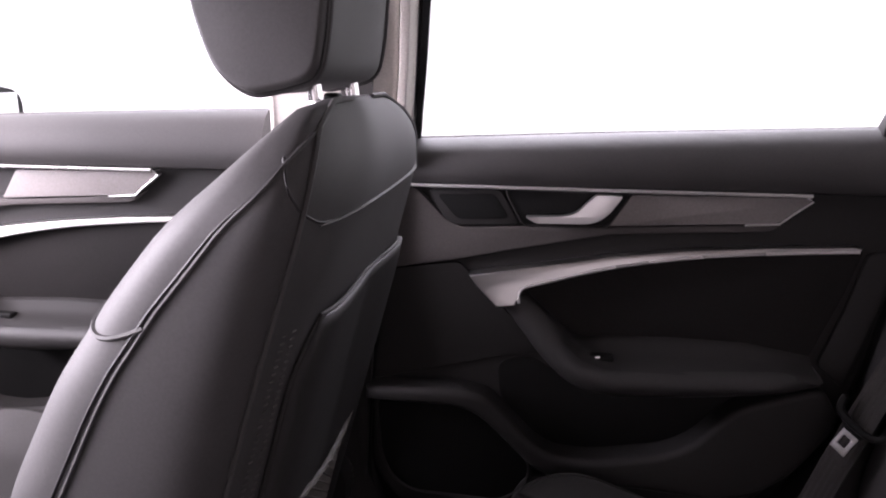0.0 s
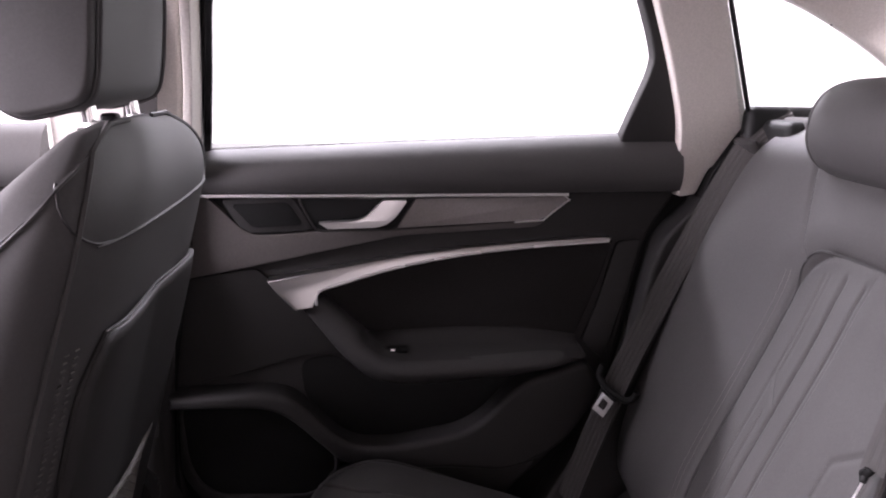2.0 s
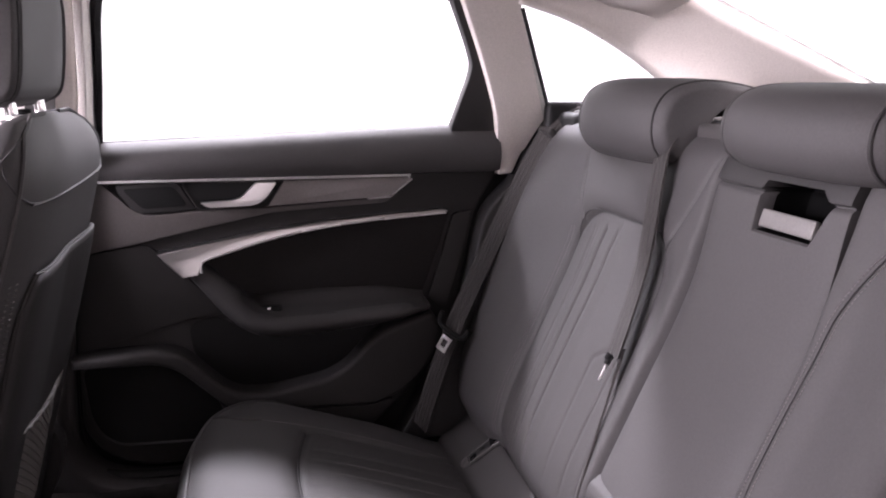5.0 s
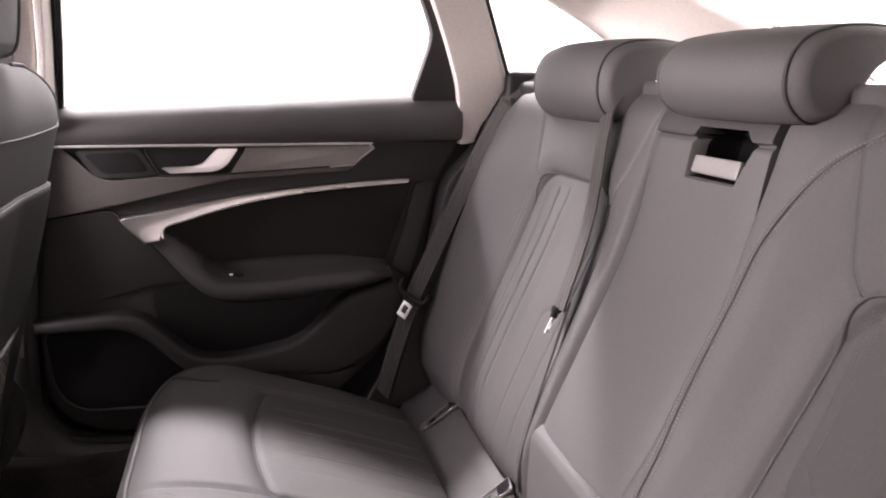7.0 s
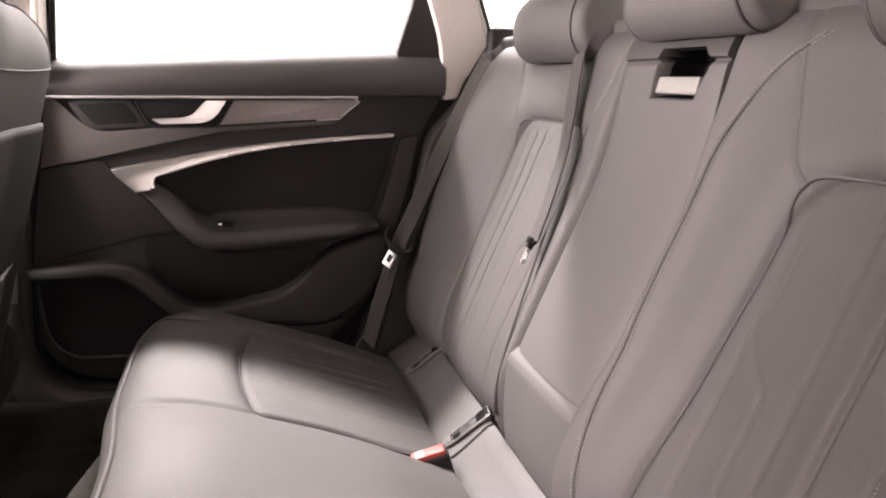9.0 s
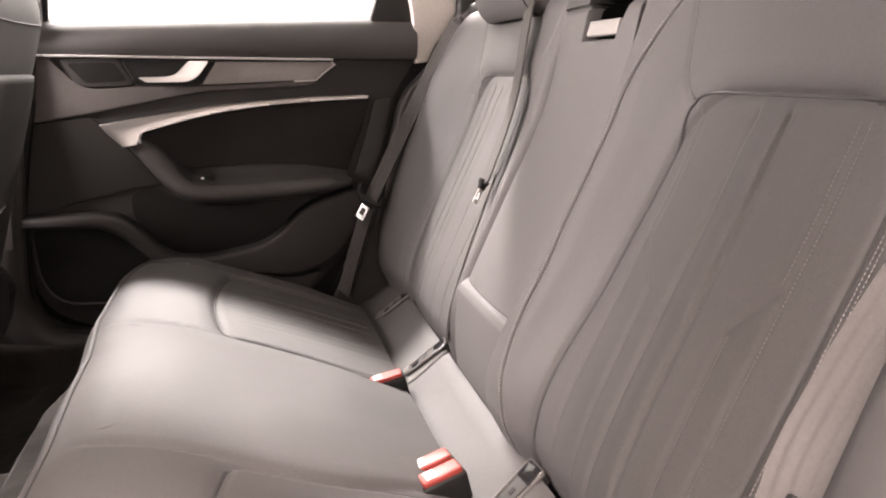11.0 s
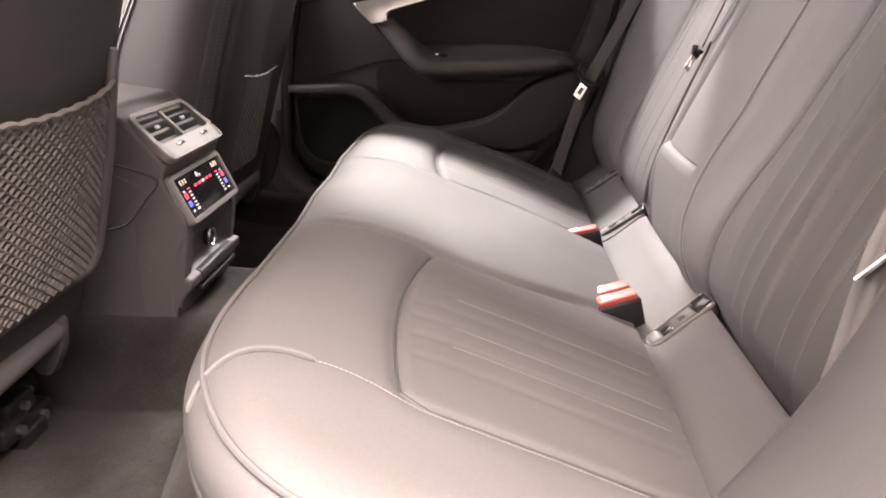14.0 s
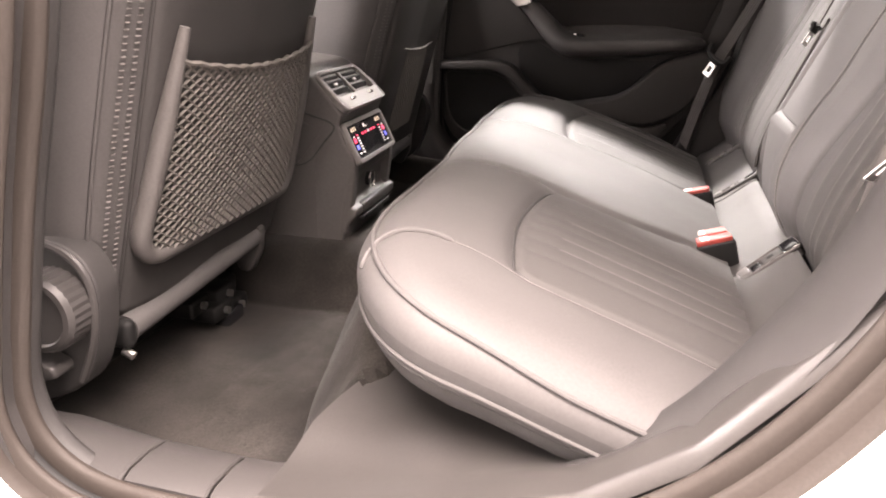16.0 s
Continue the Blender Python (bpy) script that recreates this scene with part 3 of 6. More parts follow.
    part("switch_mark", rbox(0.097 + s, 0.104 + s, 0.7345, 0.7375, 0.7405, 0.7435, 0.001), LED_WHITE, ar)
    pocket = [(-0.055, 0.706), (0.0, 0.716), (0.03, 0.70), (0.07, 0.675), (0.33, 0.678), (0.305, 0.655), (0.25, 0.60), (0.21, 0.580), (0.10, 0.553), (0.045, 0.553), (0.01, 0.572), (-0.045, 0.63)]
    # flat panel, no hollow: the pocket's shade is put into its near-black colour
    part("pocket", prism(fillet(P(pocket), 0.03), 0.7885, 0.80, 0.001), DARK, d, "door pocket opening, its shade put in as a flat near-black panel")
    rimp = [(-0.262, 0.661), (-0.112, 0.668), (-0.070, 0.660), (-0.045, 0.640), (0.010, 0.584), (0.042, 0.567), (0.10, 0.564), (0.213, 0.586), (0.255, 0.610), (0.312, 0.676), (0.43, 0.715), (0.462, 0.66), (0.39, 0.552), (0.30, 0.512), (0.20, 0.522), (0.11, 0.521), (0.02, 0.533), (-0.062, 0.612), (-0.088, 0.630), (-0.118, 0.638), (-0.262, 0.638)]
    part("pocket_rim", prism(fillet(P(rimp), [0, 0.02, 0.02, 0.02, 0.03, 0.03, 0.03, 0.04, 0.04, 0.04, 0.02, 0.03, 0.05, 0.03, 0.03, 0.03, 0.03, 0.02, 0.02, 0.02, 0]), 0.740, 0.80, 0.015, 6), SOFT, d, "dark moulded rim of the door pocket")
    up = [(-0.258, 0.658), (-0.254, 0.846), (-0.12, 0.868), (-0.095, 0.845), (-0.05, 0.80), (0.02, 0.722), (-0.05, 0.715), (-0.10, 0.700)]
    part("front_panel", prism(fillet(P(up), 0.01), 0.783, 0.80, 0.004), SOFT, d)
    spk = [(-0.252, 0.634), (-0.118, 0.634), (-0.082, 0.620), (-0.055, 0.598), (0.010, 0.534), (0.0, 0.49), (-0.04, 0.462), (-0.19, 0.466), (-0.225, 0.49), (-0.243, 0.53)]
    sp = fillet(P(spk), 0.02)
    sg_ob = part("speaker_grille", prism(sp, 0.772, 0.80, 0.004), GRILLE, d, "black perforated speaker grille")
    part("speaker_frame", tube([(p[0], 0.772, p[1]) for p in sp], 0.0035, closed=True), SOFT, sg_ob)
    low = [(0.0, 0.515), (0.10, 0.514), (0.30, 0.505), (0.36, 0.52), (0.29, 0.44), (-0.02, 0.43), (-0.03, 0.46)]
    part("kick_panel", prism(fillet(P(low), 0.02), 0.770, 0.80, 0.008), HARD, d)
    # upper window frame and glass
    fr = [(-0.196, 1.05), (-0.180, 1.17), (-0.168, 1.27), (-0.155, 1.33), (-0.145, 1.375), (0.10, 1.405), (0.30, 1.395), (0.40, 1.370), (0.445, 1.330)]
    part("window_frame", tube(spline([(x + s, side_y(z, 0.806), z) for x, z in fr], 5), 0.011, n=6), BLACKGLOSS, d, "black window frame")
    if rear:
        fill = [(0.440, 1.33), (0.482, 1.248), (0.497, 1.212), (0.494, 1.185), (0.469, 1.088), (0.472, 1.072), (0.573, 1.062), (0.574, 1.09), (0.545, 1.155), (0.505, 1.245), (0.455, 1.33)]
        part("quarter_cover", prism(fillet(P(fill), [0, 0.02, 0.02, 0.02, 0.01, 0.01, 0.005, 0.02, 0.02, 0.02, 0]), 0.786, 0.812, 0.004, shear=0.38), SOFT, d, "black window corner cover")
    pane("glass", side_pts(P([(-0.20, 1.04), (0.50, 1.06), (0.50, 1.20), (0.44, 1.33), (0.38, 1.375), (0.30, 1.395), (0.10, 1.405), (-0.15, 1.375)]), 0.812), d)
    return d


car_door("door_rear_right", 0.0, "closed black trimmed car door with aluminium pull and grey decor")
car_door("door_front_right", -1.0, "closed black trimmed front car door with chrome line", rear=False)

# pillars
cp = thing("c_pillar_trim", "pale beige grey pillar cover beside the rear seat", "pillar trim", kind="structure", at=(0.57, 0.77, 1.0))
ctrim = [(0.570, 0.992), (0.600, 0.996), (0.614, 1.03), (0.665, 1.118), (0.572, 1.31), (0.57, 1.36), (0.43, 1.36), (0.452, 1.335), (0.515, 1.21), (0.553, 1.12), (0.566, 1.06)]
part("cover", prism(fillet(ctrim, [0.006, 0.006, 0.02, 0.008, 0.01, 0, 0, 0.02, 0.04, 0.03, 0.02]), 0.766, 0.80, 0.008, shear=0.38), PILLAR, cp)
bp = thing("b_pillar_trim", "pale grey pillar cover with belt anchor and coat hook", "pillar trim", kind="structure", at=(-0.25, 0.76, 0.5))
btrim = [(-0.405, 1.02), (-0.225, 1.02), (-0.205, 1.14), (-0.188, 1.30), (-0.185, 1.37), (-0.36, 1.37), (-0.39, 1.2)]
part("upper_cover", prism(fillet(btrim, 0.01), 0.742, 0.79, 0.010, shear=0.38), PILLAR, bp)
part("lower_cover", prism(fillet([(-0.42, 0.36), (-0.27, 0.36), (-0.262, 0.60), (-0.23, 1.018), (-0.42, 1.018)], 0.02), 0.752, 0.79, 0.012), HARD, bp, "dark lower pillar cover")
part("edge_strip", prism(fillet([(-0.216, 1.02), (-0.203, 1.02), (-0.186, 1.16), (-0.172, 1.30), (-0.168, 1.37), (-0.182, 1.37), (-0.186, 1.30), (-0.199, 1.16)], 0.003), 0.734, 0.80, 0.004, shear=0.38), PILLAR, bp)
part("door_seal", tube(spline([(-0.228, 0.775, 0.9), (-0.214, 0.770, 1.02), (-0.203, 0.752, 1.12), (-0.186, 0.704, 1.27), (-0.178, 0.68, 1.34)], 5), 0.010), RUBBER, bp)
part("lower_seal", tube(spline([(-0.228, 0.775, 0.9), (-0.262, 0.778, 0.70), (-0.272, 0.778, 0.52), (-0.25, 0.776, 0.43), (-0.17, 0.772, 0.40), (0.1, 0.772, 0.395)], 6), 0.011), DARK, bp)
part("belt_anchor", moved(rbox(-0.018, 0.018, -0.008, 0.008, -0.03, 0.03, 0.006), pose(-0.245, 0.668, 1.245, 0, 10, 0)), HARD, bp, "grey belt anchor")
part("anchor_loop", tube([(-0.245 + 0.02 * math.cos(a), 0.662, 1.262 + 0.024 * math.sin(a)) for a in span(0, 2 * math.pi * 15 / 16, 15)], 0.004, closed=True), CHROME, bp)
part("coat_hook", tube(spline([(-0.196, 0.690, 1.31), (-0.196, 0.672, 1.30), (-0.195, 0.664, 1.285), (-0.194, 0.668, 1.270), (-0.193, 0.676, 1.272)], 4), 0.004), PILLAR, bp)
ab = thing("seat_belt", "dark woven seat belt hanging on the pillar", "seat belt", at=(-0.245, 0.68, 1.24))
part("strap", ribbon(spline([(-0.245, 0.664, 1.24), (-0.262, 0.70, 1.10), (-0.285, 0.728, 0.90), (-0.30, 0.735, 0.60)], 6), (0, -1, 0.1), 0.046), WEB, ab)

# rear quarter: window, roof side, shelf
part_q = thing("quarter_window", "small triangular side window with black edge", "window", kind="structure", at=(0.7, 0.72, 1.12))
pane("glass", side_pts([(0.565, 1.325), (0.655, 1.105), (0.80, 1.11), (0.97, 1.14), (0.80, 1.25)], 0.76), part_q)
part("edge_seal", tube(spline(side_pts([(0.570, 1.312), (0.612, 1.225), (0.663, 1.119)], 0.757), 5), 0.004), DARK, part_q)


def quarter_trim(sg):
    """Inner skin between the quarter window and the rear window."""
    ob = thing("roof_side_trim", "pale beige grey fabric roof side beside the rear window", "headliner", kind="structure", at=(0.8, sg * 0.62, 1.25))
    low = [(0.555, 1.318), (0.64, 1.297), (0.71, 1.272), (0.80, 1.230), (0.875, 1.188), (0.95, 1.150), (1.05, 1.125), (1.40, 1.115)]
    rows = []
    for x, z in [(p.x, p.z) for p in spline([(a, 0, b) for a, b in low], 4)]:
        ylow = side_y(z, 0.748)
        xt = x + 0.02
        ztop = min(roof_z(xt, 0.60), roof_z(xt, 0.60)) - 0.002
        ytop = min(liner_half(min(xt, 1.4)), ylow - 0.035)
        if xt > 0.80:
            ztop = 1.349 - (xt - 0.876) * 0.39
            ytop = 0.590
        row = []
        for k in span(0, 1, 8):
            bul = 0.020 * math.sin(math.pi * k)
            row.append(Vector((lerp(x, xt, k), sg * (lerp(ylow, ytop, k) - 0.006 + bul), max(lerp(z, ztop, k), z))))
        rows.append(row)
    a = part("skin", sheet(rows), HEADLINER, ob)
    a.modifiers.new("thickness", "SOLIDIFY").thickness = 0.012
    part("joint", tube([r + Vector((0, -sg * 0.004, 0)) for r in rows[9]], 0.0014), DARK, ob)
    part("glass_edge", tube([(x, sg * 0.592, 1.351 - (x - 0.876) * 0.39) for x in span(0.82, 1.42, 12)], 0.008, n=6), BLACKGLOSS, ob, "black rear window border")
    return ob


quarter_trim(1)
quarter_trim(-1)
part_qt = part("window_header", rbox(0.812, 0.835, -0.60, 0.60, 1.362, 1.380, 0.006), BLACKGLOSS)
tagged(part_qt, "black upper border of the rear window", "window frame", kind="structure")
shelf = thing("parcel_shelf", "dark grey fabric shelf behind the rear seats", "parcel shelf", kind="structure", at=(1.05, 0, 1.1))
part("board", prism(fillet([(0.70, -0.74), (0.70, 0.74), (1.42, 0.66), (1.42, -0.66)], 0.05), 1.128, 1.09, 0.008, axis="z"), POCKET, shelf)
for sg in (1, -1):
    part("corner_cover", prism(fillet([(0.675, sg * 0.640), (0.675, sg * 0.742), (0.86, sg * 0.742), (0.86, sg * 0.640)], 0.02), 1.124, 1.0, 0.014, 4, axis="z"), DARK, shelf)
    part("corner_end", rbox(0.652, 0.84, min(sg * 0.715, sg * 0.748), max(sg * 0.715, sg * 0.748), 1.0, 1.143, 0.012), DARK, shelf)
    part("belt_outlet", rbox(0.795, 0.86, sg * 0.29 - 0.05, sg * 0.29 + 0.05, 1.120, 1.142, 0.006), HARD, shelf, "dark belt outlet with chrome slot")
    part("outlet_slot", rbox(0.810, 0.822, sg * 0.29 - 0.035, sg * 0.29 + 0.035, 1.140, 1.146, 0.002), CHROME, shelf)
# left c pillar closes the cabin
cl = thing("c_pillar_trim", "pale beige grey pillar cover beside the rear seat", "pillar trim", kind="structure", at=(0.57, -0.77, 1.0))
part("cover", moved(prism(fillet([(0.56, 1.0), (0.66, 1.0), (0.70, 1.1), (0.572, 1.31), (0.57, 1.36), (0.46, 1.36), (0.53, 1.21), (0.57, 1.06)], 0.01), 0.735, 0.77, 0.008, shear=0.38), Matrix.Diagonal((1, -1, 1, 1))), PILLAR, cl)
bl = thing("b_pillar_trim", "pale grey upper and dark lower pillar cover", "pillar trim", kind="structure", at=(-0.3, -0.77, 0.5))
part("lower_cover", moved(prism(fillet([(-0.46, 0.36), (-0.265, 0.40), (-0.285, 0.47), (-0.272, 0.55), (-0.242, 0.68), (-0.195, 0.85), (-0.18, 1.0), (-0.42, 1.018)], 0.02), 0.742, 0.80, 0.02), Matrix.Diagonal((1, -1, 1, 1))), HARD, bl)
part("upper_cover", moved(prism(fillet([(-0.40, 1.02), (-0.178, 1.02), (-0.165, 1.2), (-0.152, 1.37), (-0.36, 1.37)], 0.01), 0.71, 0.79, 0.010, shear=0.38), Matrix.Diagonal((1, -1, 1, 1))), PILLAR, bl)

# dark panel between the door edge and the seat
for sg in (1, -1):
    sp = [(0.85, 1.12), (0.685, 1.122), (0.628, 1.03), (0.600, 0.985), (0.535, 0.92), (0.49, 0.66), (0.41, 0.53), (0.36, 0.43), (0.85, 0.43)]
    tagged(part("seat_side_panel", prism(fillet(sp, [0, 0.02, 0.03, 0.02, 0.05, 0.1, 0.05, 0, 0]), sg * 0.742, sg * 0.80, 0.008), SOFT), "dark trim panel between seat and door", "side trim", kind="structure")
tagged(part("sill_filler", rbox(0.30, 0.64, 0.801, 0.842, 0.40, 1.0, 0.004), DARK), "dark gap filler behind the door edge", "side trim", kind="structure")

# added sheet that hides the pale outer side and keeps the gap dark
tagged(part("door_gap_panel", rbox(-0.46, 0.70, 0.8425, 0.8446, 0.25, 1.02, 0), DARK), "dark sheet added behind the closed door to keep its gap dark", "side trim", kind="structure")
# pillar foot that curves into the sill on the closed side
foot = spline([(-0.236, 0, 0.90), (-0.256, 0, 0.72), (-0.268, 0, 0.58), (-0.262, 0, 0.48), (-0.232, 0, 0.425), (-0.17, 0, 0.400), (-0.05, 0, 0.393), (0.12, 0, 0.393)], 8)
rows = []
for i, p in enumerate(foot):
    d = (foot[min(i + 1, len(foot) - 1)] - foot[max(i - 1, 0)]).normalized()
    out = Vector((d.z, 0, -d.x))
    out = out if out.dot(p - Vector((0.1, 0, 0.8))) > 0 else -out
    rows.append([p + out * o + Vector((0, y, 0)) for o, y in ((-0.004, 0.800), (-0.002, 0.772), (0.004, 0.757), (0.012, 0.746), (0.022, 0.741), (0.036, 0.742), (0.060, 0.750), (0.100, 0.757))])
tagged(part("pillar_foot_trim", sheet(rows), HARD, smooth=80), "dark moulded pillar foot running into the sill", "pillar trim", kind="structure")

tagged(part("shoulder_filler", prism(fillet([(0.602, 0.99), (0.72, 0.99), (0.72, 1.122), (0.668, 1.116), (0.616, 1.03)], 0.006), 0.752, 0.79, 0.004), DARK), "dark trim below the small side window", "side trim", kind="structure")
# the opened rear door stands outwards beside the opening; unseen, added to block low light
od = thing("door_rear_left", "open rear car door swung outwards, dark trimmed inside", "car door", kind="structure", at=(-0.36, -0.90, 0.42))
om = Matrix.Translation((-0.34, -0.93, 0)) @ Euler((0, 0, radians(-113))).to_matrix().to_4x4()
slab = prism(fillet([(0.0, 0.42), (0.0, 1.02), (0.84, 1.07), (0.86, 0.92), (0.78, 0.66), (0.62, 0.44)], [0.04, 0.02, 0.02, 0.05, 0.1, 0.08]), 0.0, 0.09, 0.02, 4)
part("door_panel", moved(slab, om), SOFT, od)
part("outer_skin", moved(prism(fillet([(0.0, 0.40), (0.0, 1.0), (0.84, 1.05), (0.86, 0.92), (0.79, 0.66), (0.63, 0.42)], 0.04), 0.091, 0.13, 0.01), om), PAINT, od, "pale painted metal")
part("window_frame", moved(tube(spline([(0.02, 0.06, 1.02), (0.06, 0.03, 1.25), (0.12, 0.0, 1.36), (0.40, -0.03, 1.40), (0.62, -0.02, 1.36), (0.78, 0.03, 1.20), (0.83, 0.06, 1.07)], 6), 0.016, n=8), om), BLACKGLOSS, od, "black window frame")

# wing mirror outside the front window
wm = thing("wing_mirror", "dark wing mirror housing with a pale mirror glass", "wing mirror", at=(-0.98, 0.90, 1.02))
rows = []
for k in span(0, 1, 8):
    w, cx = [(0.3, 0.0), (0.85, 0.01), (1, 0.02), (1, 0.03), (1, 0.04), (1, 0.05), (1, 0.055), (0.96, 0.058), (0.93, 0.06)][round(k * 8)]
    rows.append([Vector((-1.17 + 0.085 * k, 0.94 + cx + 0.105 * w * math.copysign(abs(math.cos(a)) ** 0.6, math.cos(a)), 1.055 + 0.060 * w * math.copysign(abs(math.sin(a)) ** 0.6, math.sin(a)))) for a in span(0, 2 * math.pi * 31 / 32, 31)])
part("housing", sheet(rows, closed_u=True, caps=True), DARK, wm)
part("mirror_glass", moved(rbox(-0.003, 0.003, -0.078, 0.078, -0.042, 0.042, 0.002), pose(-1.083, 1.0, 1.057)), BRIGHT, wm, "mirror glass")
part("foot", rbox(-1.16, -1.11, 0.85, 1.0, 1.0, 1.03, 0.012), DARK, wm)

# slim display post far outside the front window
dp = thing("display_post", "pale slim display post standing on the hall floor", "post", at=(-3.2, 4.0, 0.0))
part("pole", tube([(-3.2, 4.0, 0.02), (-3.24, 4.0, 0.7), (-3.28, 4.0, 1.38)], 0.016, n=10), HEADLINER, dp)
part("foot", rbox(-3.40, -3.0, 3.8, 4.2, 0.0, 0.025, 0.008), HEADLINER, dp)
part("sign_plate", rbox(-3.46, -3.30, 3.995, 4.005, 1.02, 1.10, 0.003), DECOR, dp)


# ---- rear bench ----
BACK = [(0.455, 0.505), (0.50, 0.505), (0.56, 0.503), (0.62, 0.515), (0.70, 0.548), (0.77, 0.579), (0.80, 0.592), (0.86, 0.619), (0.90, 0.635), (0.95, 0.651), (1.00, 0.660), (1.05, 0.667), (1.09, 0.678), (1.115, 0.698), (1.13, 0.735)]


BACK_CURVE = eased(BACK, 0.05)


def back_x(z):
    return smooth_table(BACK_CURVE, z)[0]


def groove(d, w):
    return math.exp(-(d / w) ** 2)


def inset_dist(y, z, y0, y1, z0, z1, r):
    """Signed distance to a rounded rectangle, minus inside."""
    qx, qz = abs(y - (y0 + y1) / 2) - (y1 - y0) / 2 + r, abs(z - (z0 + z1) / 2) - (z1 - z0) / 2 + r
    return math.hypot(max(qx, 0), max(qz, 0)) + min(max(qx, qz), 0) - r


INNER = {1: 0.154, -1: 0.0745}
V_TOP = 0.807
# seams of the insert: y outwards, top, foot, depth, stitched
LINES = [(0.243, 0.945, 0.50, 0.0008, True), (0.254, 0.945, V_TOP, 0.0005, True), (0.296, 0.770, 0.50, 0.0006, True), (0.331, 0.951, 0.49, 0.0016, True),
         (0.376, 0.951, 0.49, 0.0024, False), (0.425, 0.767, 0.50, 0.0006, True), (0.462, 0.945, 0.50, 0.0008, True), (0.452, 0.945, V_TOP, 0.0005, True)]


SEAT_LINES = {-1: LINES, 1: [({0.331: 0.386, 0.376: 0.424, 0.425: 0.440}.get(p, p), a, b, c, d) for p, a, b, c, d in LINES]}


INSERT_TOP = {1: 0.969, -1: 0.957}


def insert_dist(y, z, sg):
    return inset_dist(y, z, 0.205 + 0.085 * (z - 0.66), 0.510, 0.40, INSERT_TOP[sg], 0.070)


WING_CURVE = eased([(0.45, 0.004), (0.56, 0.020), (0.67, 0.040), (0.80, 0.054), (0.92, 0.058), (1.04, 0.040), (1.09, 0.020), (1.13, 0.0)], 0.06)


def outer_back(y, z, sg=1):
    """The front of an outer backrest; y counted from the middle of the car outwards."""
    x = back_x(z)
    d = insert_dist(y, z, sg)
    x -= 0.012 * sstep(-0.01, 0.05, d) * sstep(1.06, 0.95, z)          # padded surround
    x -= 0.003 * sstep(-0.005, 0.02, d)
    x += 0.004 * groove(d, 0.004)
    if d < 0:
        fade = sstep(0.54, 0.64, z) * sstep(0.0, -0.02, d)
        for p, z1, z0, deep, st in SEAT_LINES[sg]:
            x += 1.9 * deep * groove(y - p, 0.0034) * sstep(z1 + 0.004, z1 - 0.01, z) * sstep(z0, z0 + 0.02, z) * fade
        # one soft fold standing proud beside the middle seam
        x -= 0.0030 * fade * sstep(0.376, 0.372, y) * sstep(0.345, 0.372, y)
        x -= 0.007 * (1 - min(1, abs(y - 0.36) / 0.15) ** 2) * sstep(0.0, -0.06, d)
        for (ya, za), (yb, zb) in CREASES:
            t = min(1, max(0, ((y - ya) * (yb - ya) + (z - za) * (zb - za)) / ((yb - ya) ** 2 + (zb - za) ** 2)))
            x += 0.0022 * groove(math.hypot(y - lerp(ya, yb, t), z - lerp(za, zb, t)), 0.0032)
    # seams from the quilt corners to the shoulder
    for y0, y1 in ((0.238, 0.176), (0.500, 0.552)):
        if z > 0.93:
            t = (z - 0.945) / 0.14
            x += 0.003 * groove(y - lerp(y0, y1, max(t, 0) ** 0.7), 0.0035) * sstep(0.93, 0.955, z)
    if sg < 0:
        x += 0.0014 * groove(y - smooth_table(NEAR_SEAM, z)[0] - 0.005, 0.005) * sstep(1.10, 1.07, z)
    # the inner foot of the backrest by the open door stands proud of the pull flap
    if sg < 0:
        x -= (0.010 * sstep(0.76, 0.64, z) * sstep(0.27, 0.20, y) + 0.011 * sstep(0.76, 0.60, z) * sstep(0.21, 0.10, y)) * sstep(0.49, 0.62, z)
    if sg < 0:
        x -= 0.007 * sstep(0.135, 0.09, y) * sstep(0.60, 0.72, z)
    # the foot turns back into the gap behind the roll
    x += 0.018 * sstep(0.565, 0.49, z)
    # slack of the worn leather
    x += 0.0013 * noise.noise((y * 9, z * 7, 4.0 + sg)) + 0.0004 * noise.noise((y * 22, z * 16, 7.0 + sg))
    # rounded flanks
    x += (0.020 if sg > 0 else 0.030) * sstep(INNER[sg] + (0.022 if sg > 0 else 0.017), INNER[sg], y) ** 2 + 0.085 * sstep(0.672, 0.704, y) ** 1.4
    # the outer side swells forward into a wing
    x -= smooth_table(WING_CURVE, z)[0] * sstep(0.520, 0.665, y)
    return x


CREASES = [((0.249, V_TOP), (0.296, 0.770)), ((0.458, V_TOP), (0.424, 0.767))]


NEAR_SEAM = eased([(0.52, 0.152), (0.56, 0.141), (0.60, 0.130), (0.64, 0.117), (0.69, 0.102), (0.77, 0.092), (0.86, 0.090), (0.96, 0.098), (1.036, 0.128), (1.071, 0.165), (1.09, 0.205)], 0.05)


